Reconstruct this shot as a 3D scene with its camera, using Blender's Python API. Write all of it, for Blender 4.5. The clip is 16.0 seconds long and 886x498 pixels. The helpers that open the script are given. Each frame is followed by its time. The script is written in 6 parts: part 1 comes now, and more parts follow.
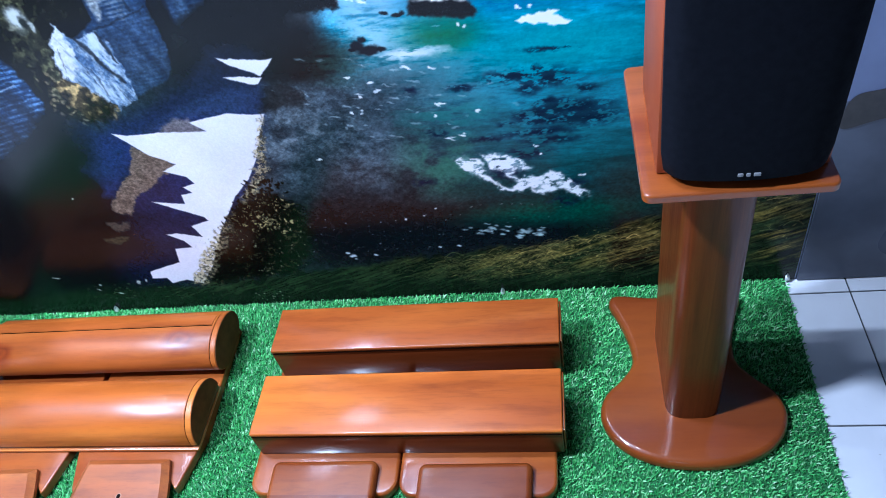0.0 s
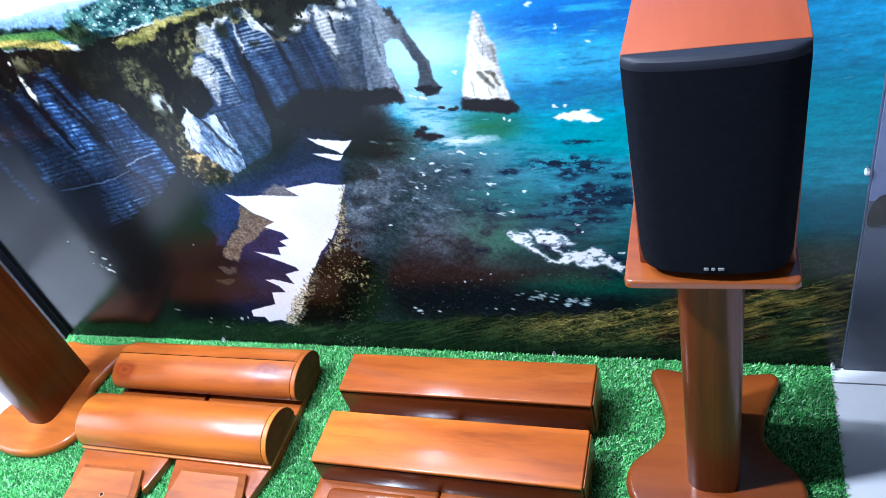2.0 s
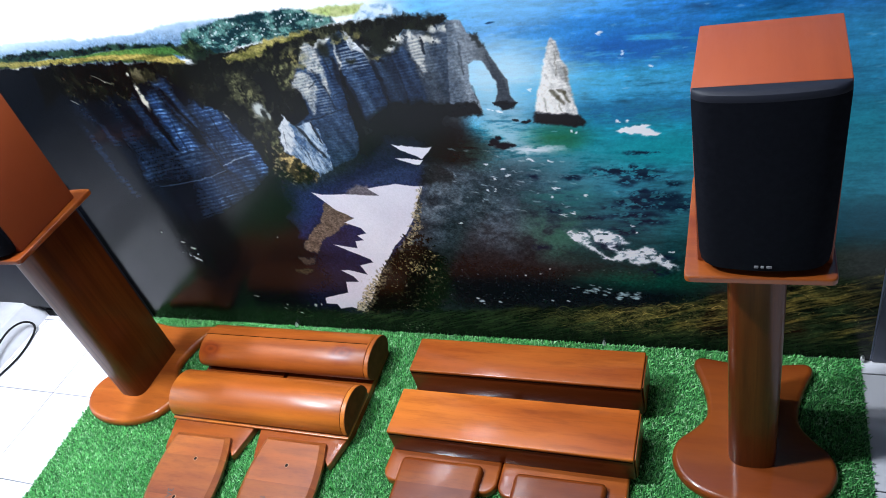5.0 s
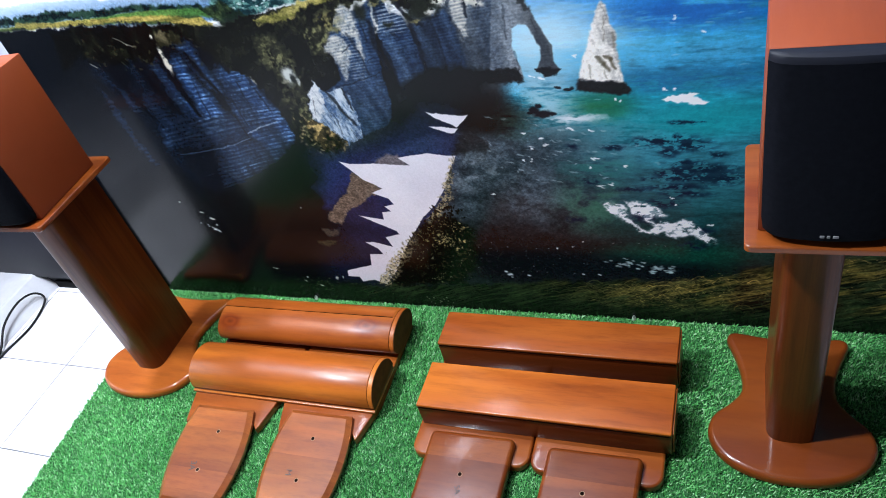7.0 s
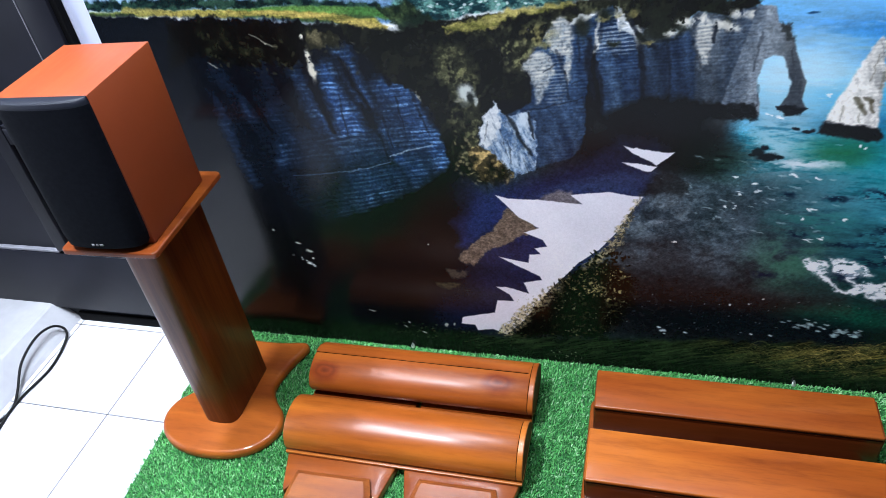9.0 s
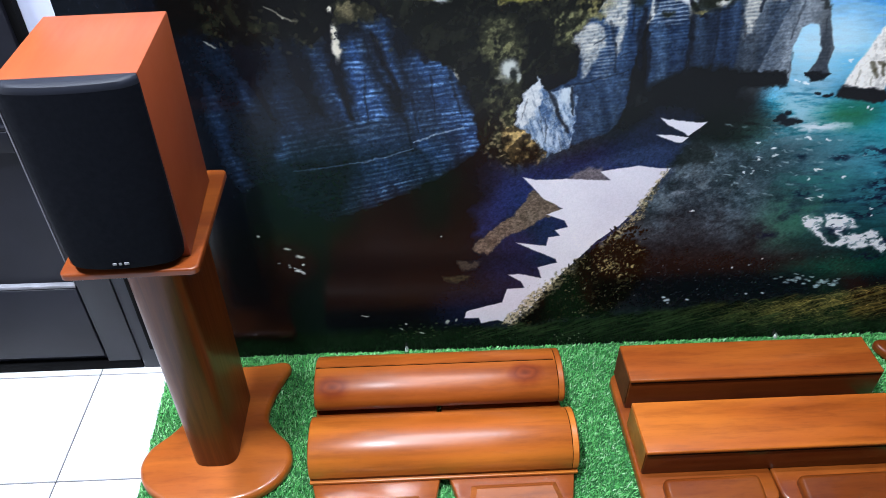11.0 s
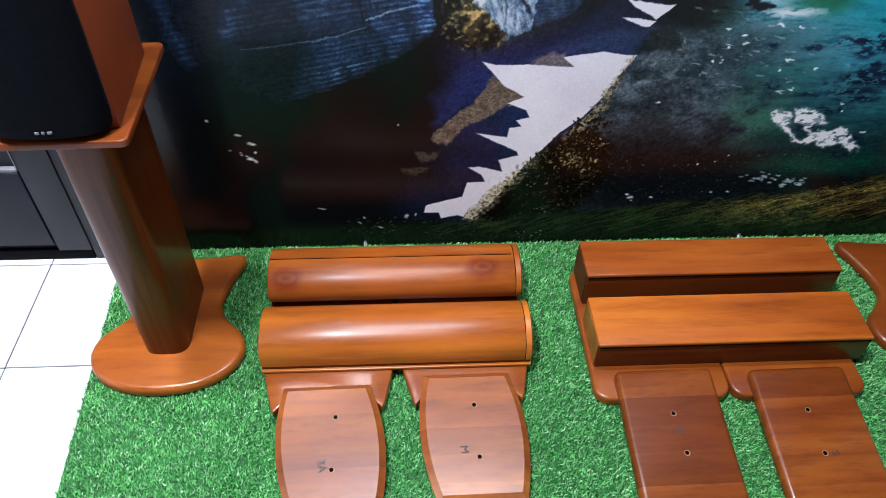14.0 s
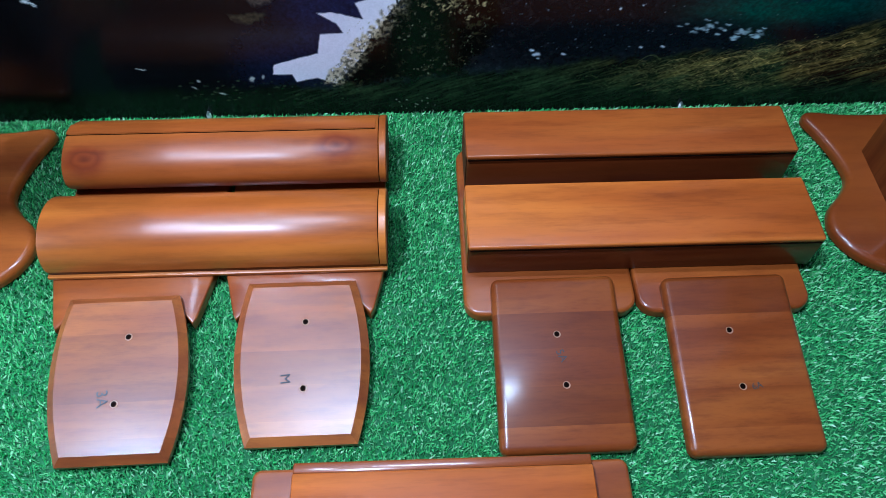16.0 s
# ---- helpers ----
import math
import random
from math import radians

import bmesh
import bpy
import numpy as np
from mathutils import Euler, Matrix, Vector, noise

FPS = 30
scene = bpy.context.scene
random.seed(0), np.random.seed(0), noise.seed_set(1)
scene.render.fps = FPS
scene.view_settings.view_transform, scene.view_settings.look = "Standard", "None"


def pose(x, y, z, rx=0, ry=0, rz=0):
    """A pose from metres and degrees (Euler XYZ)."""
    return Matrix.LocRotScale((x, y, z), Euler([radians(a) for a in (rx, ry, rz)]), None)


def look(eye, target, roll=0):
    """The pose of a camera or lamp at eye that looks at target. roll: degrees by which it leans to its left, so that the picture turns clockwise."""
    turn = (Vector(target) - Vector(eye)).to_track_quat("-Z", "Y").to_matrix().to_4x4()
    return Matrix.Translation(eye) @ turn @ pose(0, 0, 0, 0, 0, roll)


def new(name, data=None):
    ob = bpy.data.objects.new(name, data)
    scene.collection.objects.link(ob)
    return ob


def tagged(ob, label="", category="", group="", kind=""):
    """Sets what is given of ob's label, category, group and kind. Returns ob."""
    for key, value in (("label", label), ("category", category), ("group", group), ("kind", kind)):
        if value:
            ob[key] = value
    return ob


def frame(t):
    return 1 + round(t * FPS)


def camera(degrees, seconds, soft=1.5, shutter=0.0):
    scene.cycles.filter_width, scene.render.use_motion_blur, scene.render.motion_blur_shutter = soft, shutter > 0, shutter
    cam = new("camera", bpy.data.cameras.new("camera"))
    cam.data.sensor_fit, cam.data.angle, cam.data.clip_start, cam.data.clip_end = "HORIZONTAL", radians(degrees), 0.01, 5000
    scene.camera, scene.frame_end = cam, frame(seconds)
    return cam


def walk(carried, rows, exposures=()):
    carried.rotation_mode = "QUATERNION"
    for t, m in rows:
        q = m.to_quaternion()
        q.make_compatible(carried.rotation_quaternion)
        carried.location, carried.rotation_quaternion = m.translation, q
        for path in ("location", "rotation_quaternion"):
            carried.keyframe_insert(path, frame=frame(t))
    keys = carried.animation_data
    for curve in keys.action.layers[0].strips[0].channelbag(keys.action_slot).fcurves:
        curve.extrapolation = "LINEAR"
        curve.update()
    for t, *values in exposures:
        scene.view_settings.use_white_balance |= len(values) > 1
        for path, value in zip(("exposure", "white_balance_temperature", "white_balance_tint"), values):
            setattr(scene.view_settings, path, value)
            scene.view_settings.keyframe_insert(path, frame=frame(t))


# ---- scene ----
cam = camera(62.7, 16.0, soft=0.75)
PATH = [
    (0, (0.097, -1.155, 1.38), (-0.266, 0.204, -0.042), -14.1),
    (0.5, (0.198, -1.167, 1.398), (-0.363, 0.191, 0.041), -16.4),
    (1, (0.249, -1.169, 1.414), (-0.402, 0.197, 0.106), -16.1),
    (1.5, (0.29, -1.191, 1.46), (-0.353, 0.222, 0.199), -16.4),
    (2, (0.314, -1.241, 1.488), (-0.389, 0.159, 0.245), -17.9),
    (2.5, (0.327, -1.302, 1.518), (-0.421, 0.079, 0.279), -18.3),
    (3, (0.331, -1.345, 1.562), (-0.417, 0.034, 0.322), -17.9),
    (3.5, (0.295, -1.386, 1.588), (-0.483, -0.037, 0.334), -18.7),
    (4, (0.289, -1.404, 1.616), (-0.494, -0.055, 0.364), -18.9),
    (4.2, (0.277, -1.405, 1.623), (-0.484, -0.042, 0.372), -18.6),
    (6.3, (0.287, -1.422, 1.643), (-0.483, -0.043, 0.415), -18.0),
    (6.5, (0.265, -1.416, 1.639), (-0.496, -0.051, 0.39), -18.0),
    (7, (0.163, -1.432, 1.626), (-0.572, -0.087, 0.342), -17.5),
    (7.5, (-0.003, -1.474, 1.612), (-0.713, -0.111, 0.332), -16.2),
    (8, (-0.184, -1.498, 1.604), (-0.837, -0.087, 0.346), -13.7),
    (8.5, (-0.337, -1.463, 1.576), (-0.964, -0.011, 0.351), -10.3),
    (9, (-0.509, -1.416, 1.593), (-1.024, 0.061, 0.347), -8.7),
    (9.5, (-0.694, -1.455, 1.584), (-1.072, 0.06, 0.335), -7.1),
    (9.7, (-0.743, -1.482, 1.569), (-1.06, 0.057, 0.331), -6.8),
    (11.8, (-1.266, -1.377, 1.524), (-1.017, 0.147, 0.252), 5.4),
    (12, (-1.291, -1.386, 1.524), (-1.011, 0.132, 0.254), 6.4),
    (12.5, (-1.307, -1.422, 1.535), (-1.011, 0.096, 0.266), 6.5),
    (13, (-1.217, -1.48, 1.542), (-0.994, 0.041, 0.263), 5.0),
    (13.5, (-1.085, -1.495, 1.514), (-0.946, -0.024, 0.166), 4.8),
    (14, (-1.02, -1.425, 1.446), (-0.929, -0.03, 0.015), 1.4),
    (14.5, (-0.944, -1.307, 1.381), (-0.831, 0.015, -0.116), 1.2),
    (15, (-0.799, -1.264, 1.284), (-0.718, 0.032, -0.237), 2.5),
    (15.5, (-0.718, -1.207, 1.223), (-0.663, -0.035, -0.396), 0.6),
    (16, (-0.67, -1.17, 1.183), (-0.623, -0.048, -0.472), 0.5),
]
walk(cam, [(t, look(eye, target, roll)) for t, eye, target, roll in PATH],
     exposures=[(0.0, 0.12, 4980, 11), (0.5, 0.36, 4980, 11), (1.0, 0.42, 5150, 11), (1.5, 0.46, 5350, 11), (3.0, 0.44, 5750, 11), (3.5, 0.14, 5950, 11), (4.0, -0.18, 6150, 11),
                (6.5, -0.32, 6200, 12), (8.0, -0.36, 6150, 12), (9.5, -0.38, 6050, 11), (12.0, -0.31, 6250, 11), (13.5, -0.45, 6350, 13), (14.5, -0.55, 6150, 11), (15.5, -0.58, 5350, 9), (16.0, -0.62, 4800, 7)])


# ---- world, lamps ----
world = bpy.data.worlds.new("world")
scene.world = world
world.use_nodes = True
world.node_tree.nodes["Background"].inputs[0].default_value = (0.80, 0.88, 1.0, 1)
world.node_tree.nodes["Background"].inputs[1].default_value = 0.025


def area_lamp(name, eye, target, size_x, size_y, watts, colour, spread=180):
    data = bpy.data.lights.new(name, "AREA")
    data.shape, data.size, data.size_y = "RECTANGLE", size_x, size_y
    data.energy, data.color, data.spread = watts, colour, radians(spread)
    ob = new(name, data)
    ob.matrix_world = look(eye, target)
    return ob


area_lamp("key_lamp", (-1.75, -1.04, 3.5), (-0.6, -0.4, 0.1), 0.22, 0.22, 160, (0.87, 0.93, 1.0), 155)
# narrow ceiling downlight over the bare tiles beside the mat
area_lamp("downlight", (-2.30, -0.40, 3.2), (-1.90, -0.38, 0.0), 0.18, 0.18, 13, (0.86, 0.92, 1.0), 44)
# tube on the ceiling close to the mural wall
area_lamp("ceiling_lamp", (-0.85, -0.13, 3.0), (-0.85, -0.131, 0.0), 1.2, 0.05, 80, (0.88, 0.94, 1.0))
area_lamp("rear_lamp", (-0.05, -3.4, 2.1), (-0.9, 0.0, 0.2), 0.7, 0.26, 3.8, (0.86, 0.93, 1.0))
# added fill lamp, in an unseen opening cut for it
area_lamp("west_fill_lamp", (-3.72, -1.1, 1.25), (-1.6, -0.9, 1.0), 1.6, 1.2, 15, (0.90, 0.95, 1.0), 110)


# ---- materials ----
def material(name):
    m = bpy.data.materials.new(name)
    m.use_nodes = True
    return m, m.node_tree.nodes, m.node_tree.links, m.node_tree.nodes["Principled BSDF"]


def noise_node(n, l, vector, scale, detail=4.0, rough=0.55):
    t = n.new("ShaderNodeTexNoise")
    t.inputs["Scale"].default_value = scale
    t.inputs["Detail"].default_value = detail
    t.inputs["Roughness"].default_value = rough
    l.new(vector, t.inputs["Vector"])
    return t


def ramp_node(n, l, value, stops):
    r = n.new("ShaderNodeValToRGB")
    e = r.color_ramp.elements
    while len(e) < len(stops):
        e.new(0.5)
    for el, (p, c) in zip(e, stops):
        el.position, el.color = p, (*c, 1)
    l.new(value, r.inputs["Fac"])
    return r


def mixed(n, l, kind, fac, a, b):
    m = n.new("ShaderNodeMix")
    m.data_type, m.blend_type = "RGBA", kind
    for value, slot in ((fac, 0), (a, 6), (b, 7)):
        if hasattr(value, "is_output"):
            l.new(value, m.inputs[slot])
        elif slot == 0:
            m.inputs[0].default_value = value
        else:
            m.inputs[slot].default_value = (*value, 1)
    return m.outputs[2]


def bumped(n, l, bsdf, height, strength, distance=0.001):
    b = n.new("ShaderNodeBump")
    b.inputs["Strength"].default_value, b.inputs["Distance"].default_value = strength, distance
    l.new(height, b.inputs["Height"])
    l.new(b.outputs[0], bsdf.inputs["Normal"])


def wood(name, stretch, tone=1.0, red=0.0, staves=0.0, knots=(), rough=0.3, gloss=0.14, figure=1.0, wash=0.0, coat=0.32, gold=1.0):
    """Varnished plantation teak. stretch: how fine the figure runs along each local axis (small along the grain)."""
    m, n, l, b = material(name)
    co = n.new("ShaderNodeTexCoord")
    rnd = n.new("ShaderNodeObjectInfo")
    shift = n.new("ShaderNodeVectorMath")
    shift.operation = "MULTIPLY_ADD"
    l.new(rnd.outputs["Random"], shift.inputs[0])
    shift.inputs[1].default_value = (7.1, 3.3, 5.7)
    l.new(co.outputs["Object"], shift.inputs[2])
    mp = n.new("ShaderNodeMapping")
    mp.inputs["Scale"].default_value = stretch
    l.new(shift.outputs[0], mp.inputs["Vector"])
    broad = noise_node(n, l, mp.outputs[0], 1.15, 2.0, 0.5)
    fine = noise_node(n, l, mp.outputs[0], 6.0, 6.0, 0.65)
    pores = noise_node(n, l, mp.outputs[0], 26.0, 2.0, 0.6)
    t = tone * 0.60
    base = ramp_node(n, l, broad.outputs["Fac"], [
        (0.28, (0.25 * t, 0.053 * t * gold, 0.006 * t)), (0.43, (0.37 * t, 0.088 * t * gold, 0.010 * t)),
        (0.58, (0.48 * t, 0.134 * t * gold, 0.016 * t)), (0.74, (0.28 * t, 0.058 * t * gold, 0.007 * t))]).outputs["Color"]
    if figure < 0.8:
        base = mixed(n, l, "MIX", 0.85 - figure, base, (0.40 * t, 0.098 * t * gold, 0.011 * t))
    lines = ramp_node(n, l, fine.outputs["Fac"], [(0.34, (0.60, 0.52, 0.48)), (0.5, (1, 1, 1)), (0.72, (1.15, 1.10, 1.0))])
    col = mixed(n, l, "MULTIPLY", 0.6 * figure, base, lines.outputs["Color"])
    long = n.new("ShaderNodeMapping")
    long.inputs["Scale"].default_value = [v * (0.35 if v < 3 else 3.2) for v in stretch]
    l.new(shift.outputs[0], long.inputs["Vector"])
    streak = noise_node(n, l, long.outputs[0], 1.0, 3.0, 0.5)
    dk = ramp_node(n, l, streak.outputs["Fac"], [(0.26, (0.62, 0.50, 0.44)), (0.44, (0.92, 0.89, 0.88)), (0.60, (1.0, 1.0, 1.0)), (0.76, (1.2, 1.18, 1.1))])
    col = mixed(n, l, "MULTIPLY", 0.75 * figure, col, dk.outputs["Color"])
    dark = ramp_node(n, l, pores.outputs["Fac"], [(0.34, (0.55, 0.45, 0.4)), (0.48, (1, 1, 1))])
    col = mixed(n, l, "MULTIPLY", 0.22 * figure, col, dark.outputs["Color"])
    if wash:
        col = mixed(n, l, "MIX", wash, col, (0.40, 0.17, 0.10))
    if staves:
        sep = n.new("ShaderNodeSeparateXYZ")
        l.new(co.outputs["Object"], sep.inputs[0])
        k = n.new("ShaderNodeMath")
        k.operation = "MULTIPLY_ADD"
        l.new(sep.outputs["Y"], k.inputs[0])
        k.inputs[1].default_value, k.inputs[2].default_value = 1 / staves, 0.37
        fl = n.new("ShaderNodeMath")
        fl.operation = "FLOOR"
        l.new(k.outputs[0], fl.inputs[0])
        add = n.new("ShaderNodeMath")
        add.operation = "MULTIPLY_ADD"
        l.new(rnd.outputs["Random"], add.inputs[0])
        add.inputs[1].default_value = 31.0
        l.new(fl.outputs[0], add.inputs[2])
        wn = n.new("ShaderNodeTexWhiteNoise")
        wn.noise_dimensions = "1D"
        l.new(add.outputs[0], wn.inputs["W"])
        st = ramp_node(n, l, wn.outputs["Value"], [(0.0, (0.46, 0.38, 0.37)), (0.5, (0.92, 0.88, 0.88)), (1.0, (1.28, 1.40, 1.75))])
        col = mixed(n, l, "MULTIPLY", 0.9, col, st.outputs["Color"])
    for place, size in knots:
        off = n.new("ShaderNodeVectorMath")
        off.operation = "SUBTRACT"
        l.new(co.outputs["Object"], off.inputs[0])
        off.inputs[1].default_value = place
        sc = n.new("ShaderNodeVectorMath")
        sc.operation = "MULTIPLY"
        l.new(off.outputs[0], sc.inputs[0])
        sc.inputs[1].default_value = (0.75 / size, 1.0 / size, 1.0 / size)
        wob = noise_node(n, l, sc.outputs[0], 1.3, 2.0)
        ln = n.new("ShaderNodeVectorMath")
        ln.operation = "LENGTH"
        l.new(sc.outputs[0], ln.inputs[0])
        sm = n.new("ShaderNodeMath")
        sm.operation = "MULTIPLY_ADD"
        l.new(wob.outputs["Fac"], sm.inputs[0])
        sm.inputs[1].default_value = 0.5
        l.new(ln.outputs["Value"], sm.inputs[2])
        kn = ramp_node(n, l, sm.outputs[0], [(0.27, (0.42, 0.24, 0.18)), (0.48, (0.78, 0.60, 0.52)), (0.62, (0.56, 0.36, 0.28)), (0.78, (0.78, 0.62, 0.54)), (1.0, (1, 1, 1))])
        col = mixed(n, l, "MULTIPLY", 1.0, col, kn.outputs["Color"])
    if red:
        col = mixed(n, l, "MIX", red, col, (0.165, 0.030, 0.006))
    l.new(col, b.inputs["Base Color"])
    rr = ramp_node(n, l, fine.outputs["Fac"], [(0.3, (rough + 0.1,) * 3), (0.7, (rough,) * 3)])
    l.new(rr.outputs["Color"], b.inputs["Roughness"])
    b.inputs["Coat Weight"].default_value, b.inputs["Coat Roughness"].default_value = coat, gloss
    b.inputs["Specular IOR Level"].default_value = 0.16
    bumped(n, l, b, fine.outputs["Fac"], 0.04)
    return m


def plain(name, colour, rough, vary=0.12, scale=30.0, metal=0.0, bump=0.0, coat=0.0, spec=0.5):
    """A surface of one colour with faint blotches at two scales."""
    m, n, l, b = material(name)
    co = n.new("ShaderNodeTexCoord")
    small = noise_node(n, l, co.outputs["Object"], scale, 5.0)
    large = noise_node(n, l, co.outputs["Object"], scale / 9, 3.0)
    a = ramp_node(n, l, small.outputs["Fac"], [(0.3, (1 - vary,) * 3), (0.7, (1 + vary * 0.4,) * 3)])
    c = ramp_node(n, l, large.outputs["Fac"], [(0.3, (1 - vary,) * 3), (0.7, (1 + vary * 0.4,) * 3)])
    col = mixed(n, l, "MULTIPLY", 1.0, a.outputs["Color"], c.outputs["Color"])
    col = mixed(n, l, "MULTIPLY", 1.0, col, colour)
    l.new(col, b.inputs["Base Color"])
    rr = ramp_node(n, l, large.outputs["Fac"], [(0.3, (min(1, rough * 1.25),) * 3), (0.7, (rough,) * 3)])
    l.new(rr.outputs["Color"], b.inputs["Roughness"])
    b.inputs["Metallic"].default_value = metal
    b.inputs["Coat Weight"].default_value = coat
    b.inputs["Specular IOR Level"].default_value = spec
    if bump:
        bumped(n, l, b, small.outputs["Fac"], bump)
    return m


def tile_material():
    m, n, l, b = material("glazed_white_tile")
    co = n.new("ShaderNodeTexCoord")
    rnd = n.new("ShaderNodeObjectInfo")
    geo = n.new("ShaderNodeNewGeometry")
    cloud = noise_node(n, l, geo.outputs["Position"], 5.0, 5.0)
    spots = noise_node(n, l, geo.outputs["Position"], 70.0, 3.0)
    a = ramp_node(n, l, cloud.outputs["Fac"], [(0.3, (0.55, 0.55, 0.58)), (0.65, (0.64, 0.64, 0.67))])
    d = ramp_node(n, l, spots.outputs["Fac"], [(0.22, (0.55, 0.52, 0.48)), (0.30, (1, 1, 1))])
    col = mixed(n, l, "MULTIPLY", 0.8, a.outputs["Color"], d.outputs["Color"])
    v = ramp_node(n, l, rnd.outputs["Random"], [(0, (0.95, 0.95, 0.95)), (1, (1.0, 1.0, 1.0))])
    col = mixed(n, l, "MULTIPLY", 1.0, col, v.outputs["Color"])
    l.new(col, b.inputs["Base Color"])
    b.inputs["Roughness"].default_value = 0.22
    return m


def turf_material():
    m, n, l, b = material("green_plastic_blade")
    geo = n.new("ShaderNodeNewGeometry")
    big = noise_node(n, l, geo.outputs["Position"], 9.0, 3.0)
    col = ramp_node(n, l, geo.outputs["Random Per Island"], [
        (0.0, (0.042, 0.225, 0.056)), (0.35, (0.102, 0.405, 0.108)), (0.7, (0.182, 0.565, 0.180)), (0.90, (0.34, 0.69, 0.320)), (1.0, (0.58, 0.80, 0.55))])
    v = ramp_node(n, l, big.outputs["Fac"], [(0.3, (0.8, 0.85, 0.8)), (0.7, (1.1, 1.06, 1.05))])
    c = mixed(n, l, "MULTIPLY", 1.0, col.outputs["Color"], v.outputs["Color"])
    l.new(c, b.inputs["Base Color"])
    b.inputs["Roughness"].default_value = 0.34
    b.inputs["Specular IOR Level"].default_value = 0.5
    return m


def print_material():
    """Glossy vinyl print whose inks come from the painted colour layer, with fine ink grain."""
    m, n, l, b = material("glossy_vinyl_print")
    at = n.new("ShaderNodeVertexColor")
    at.layer_name = "ink"
    co = n.new("ShaderNodeTexCoord")
    grain = noise_node(n, l, co.outputs["Object"], 260.0, 2.0)
    g = ramp_node(n, l, grain.outputs["Fac"], [(0.3, (0.95, 0.95, 0.95)), (0.7, (1.04, 1.04, 1.04))])
    l.new(mixed(n, l, "MULTIPLY", 0.8, at.outputs["Color"], g.outputs["Color"]), b.inputs["Base Color"])
    wave = noise_node(n, l, co.outputs["Object"], 3.0, 2.0)
    b.inputs["Roughness"].default_value = 0.20
    b.inputs["Specular IOR Level"].default_value = 0.22
    bumped(n, l, b, wave.outputs["Fac"], 0.16, 0.02)
    return m


TEAK_X = wood("teak_along", (0.9, 7.0, 7.0), 1.62, rough=0.34, gloss=0.16, figure=0.9, gold=0.98, coat=0.5)
TEAK_GOLD = wood("golden_teak", (0.9, 7.0, 7.0), 1.62, rough=0.36, gloss=0.30, figure=0.9, gold=1.06, coat=0.6)
TEAK_DARK = wood("dark_teak", (0.9, 7.0, 7.0), 1.20, red=0.14, rough=0.34, gloss=0.16, figure=0.95, gold=0.92, coat=0.5)
TEAK_KNOT = wood("knotty_teak", (0.9, 7.0, 7.0), 1.30, red=0.10, rough=0.40, gloss=0.30, coat=0.3, figure=0.8, knots=(((-0.268, -0.050, 0.079), 0.050), ((0.218, -0.032, 0.086), 0.052)))
# teak with shade darkened into its colour, for column sides and plinth
TEAK_SIDE = wood("shaded_side_teak", (0.9, 7.0, 7.0), 0.46, red=0.30, rough=0.34, gloss=0.16, figure=0.9, gold=0.85, coat=0.35)
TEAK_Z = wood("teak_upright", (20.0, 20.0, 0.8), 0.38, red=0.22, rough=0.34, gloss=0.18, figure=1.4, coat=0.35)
TEAK_BASE = wood("teak_base", (1.2, 7.0, 7.0), 0.95, red=0.18, rough=0.34, gloss=0.14, figure=0.8, gold=0.92, coat=0.85)
# right stand's base: weaker light there is put into a darker colour
TEAK_BASE_SHADED = wood("shaded_teak_base", (1.2, 7.0, 7.0), 0.72, red=0.24, rough=0.32, gloss=0.08, figure=0.6, gold=0.92, coat=0.7)
# left stand's base: stronger light there is put into a paler colour
TEAK_BASE_LIT = wood("lit_teak_base", (1.2, 7.0, 7.0), 1.20, red=0.10, rough=0.34, figure=0.7, gold=0.96, gloss=0.12, coat=0.6)
TEAK_STAVE = wood("teak_staves", (1.6, 9.0, 9.0), 1.12, red=0.14, staves=0.062, wash=0.08, figure=1.2, rough=0.36, gloss=0.24, gold=1.08, coat=0.85)
TEAK_RED = wood("teak_reddish", (1.6, 9.0, 9.0), 0.82, red=0.26, staves=0.068, wash=0.0, figure=1.2, rough=0.34, gloss=0.14, coat=0.5)
CHERRY = wood("cherry_veneer", (14.0, 1.6, 1.6), 1.05, red=0.25, rough=0.5, gloss=0.34, coat=0.3, figure=0.1, gold=0.70, wash=0.05)
TILE = tile_material()
GROUT = plain("grey_grout", (0.06, 0.06, 0.063), 0.85, 0.2, 60)
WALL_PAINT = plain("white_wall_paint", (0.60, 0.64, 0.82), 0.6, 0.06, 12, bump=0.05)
# walls and ceiling out of view, darkened to hold down bounced light
DIM_PAINT = plain("low_bounce_paint", (0.05, 0.05, 0.055), 0.7, 0.06, 12)
CEILING_PAINT = plain("low_bounce_ceiling_paint", (0.11, 0.11, 0.115), 0.8, 0.05, 12)
STEEL_GREY = plain("slate_grey_paint", (0.0110, 0.0118, 0.0190), 0.38, 0.30, 7, spec=0.24)
BLACK_GAP = plain("black_gap", (0.002, 0.002, 0.0025), 0.7, 0.1, spec=0.08)
GRILLE = plain("black_grille_cloth", (0.0035, 0.0045, 0.0080), 0.85, 0.2, 900, bump=0.1, spec=0.10)
GRILLE_RIM = plain("dark_grey_moulding", (0.008, 0.0095, 0.016), 0.5, 0.15, 60, spec=0.22)
SILVER = plain("silver_badge", (0.20, 0.20, 0.21), 0.55, 0.05, 60, metal=0.0)
TURF = turf_material()
TURF_BACK = plain("dark_green_backing", (0.020, 0.120, 0.028), 0.8, 0.3, 60)
CABLE = plain("black_rubber", (0.004, 0.004, 0.0045), 0.55, 0.2, 60, spec=0.2)
WHITE_CLIP = plain("white_plastic", (0.80, 0.80, 0.78), 0.35, 0.05, 80)
NAIL = plain("nail_steel", (0.5, 0.5, 0.5), 0.35, 0.1, 80, metal=1.0)
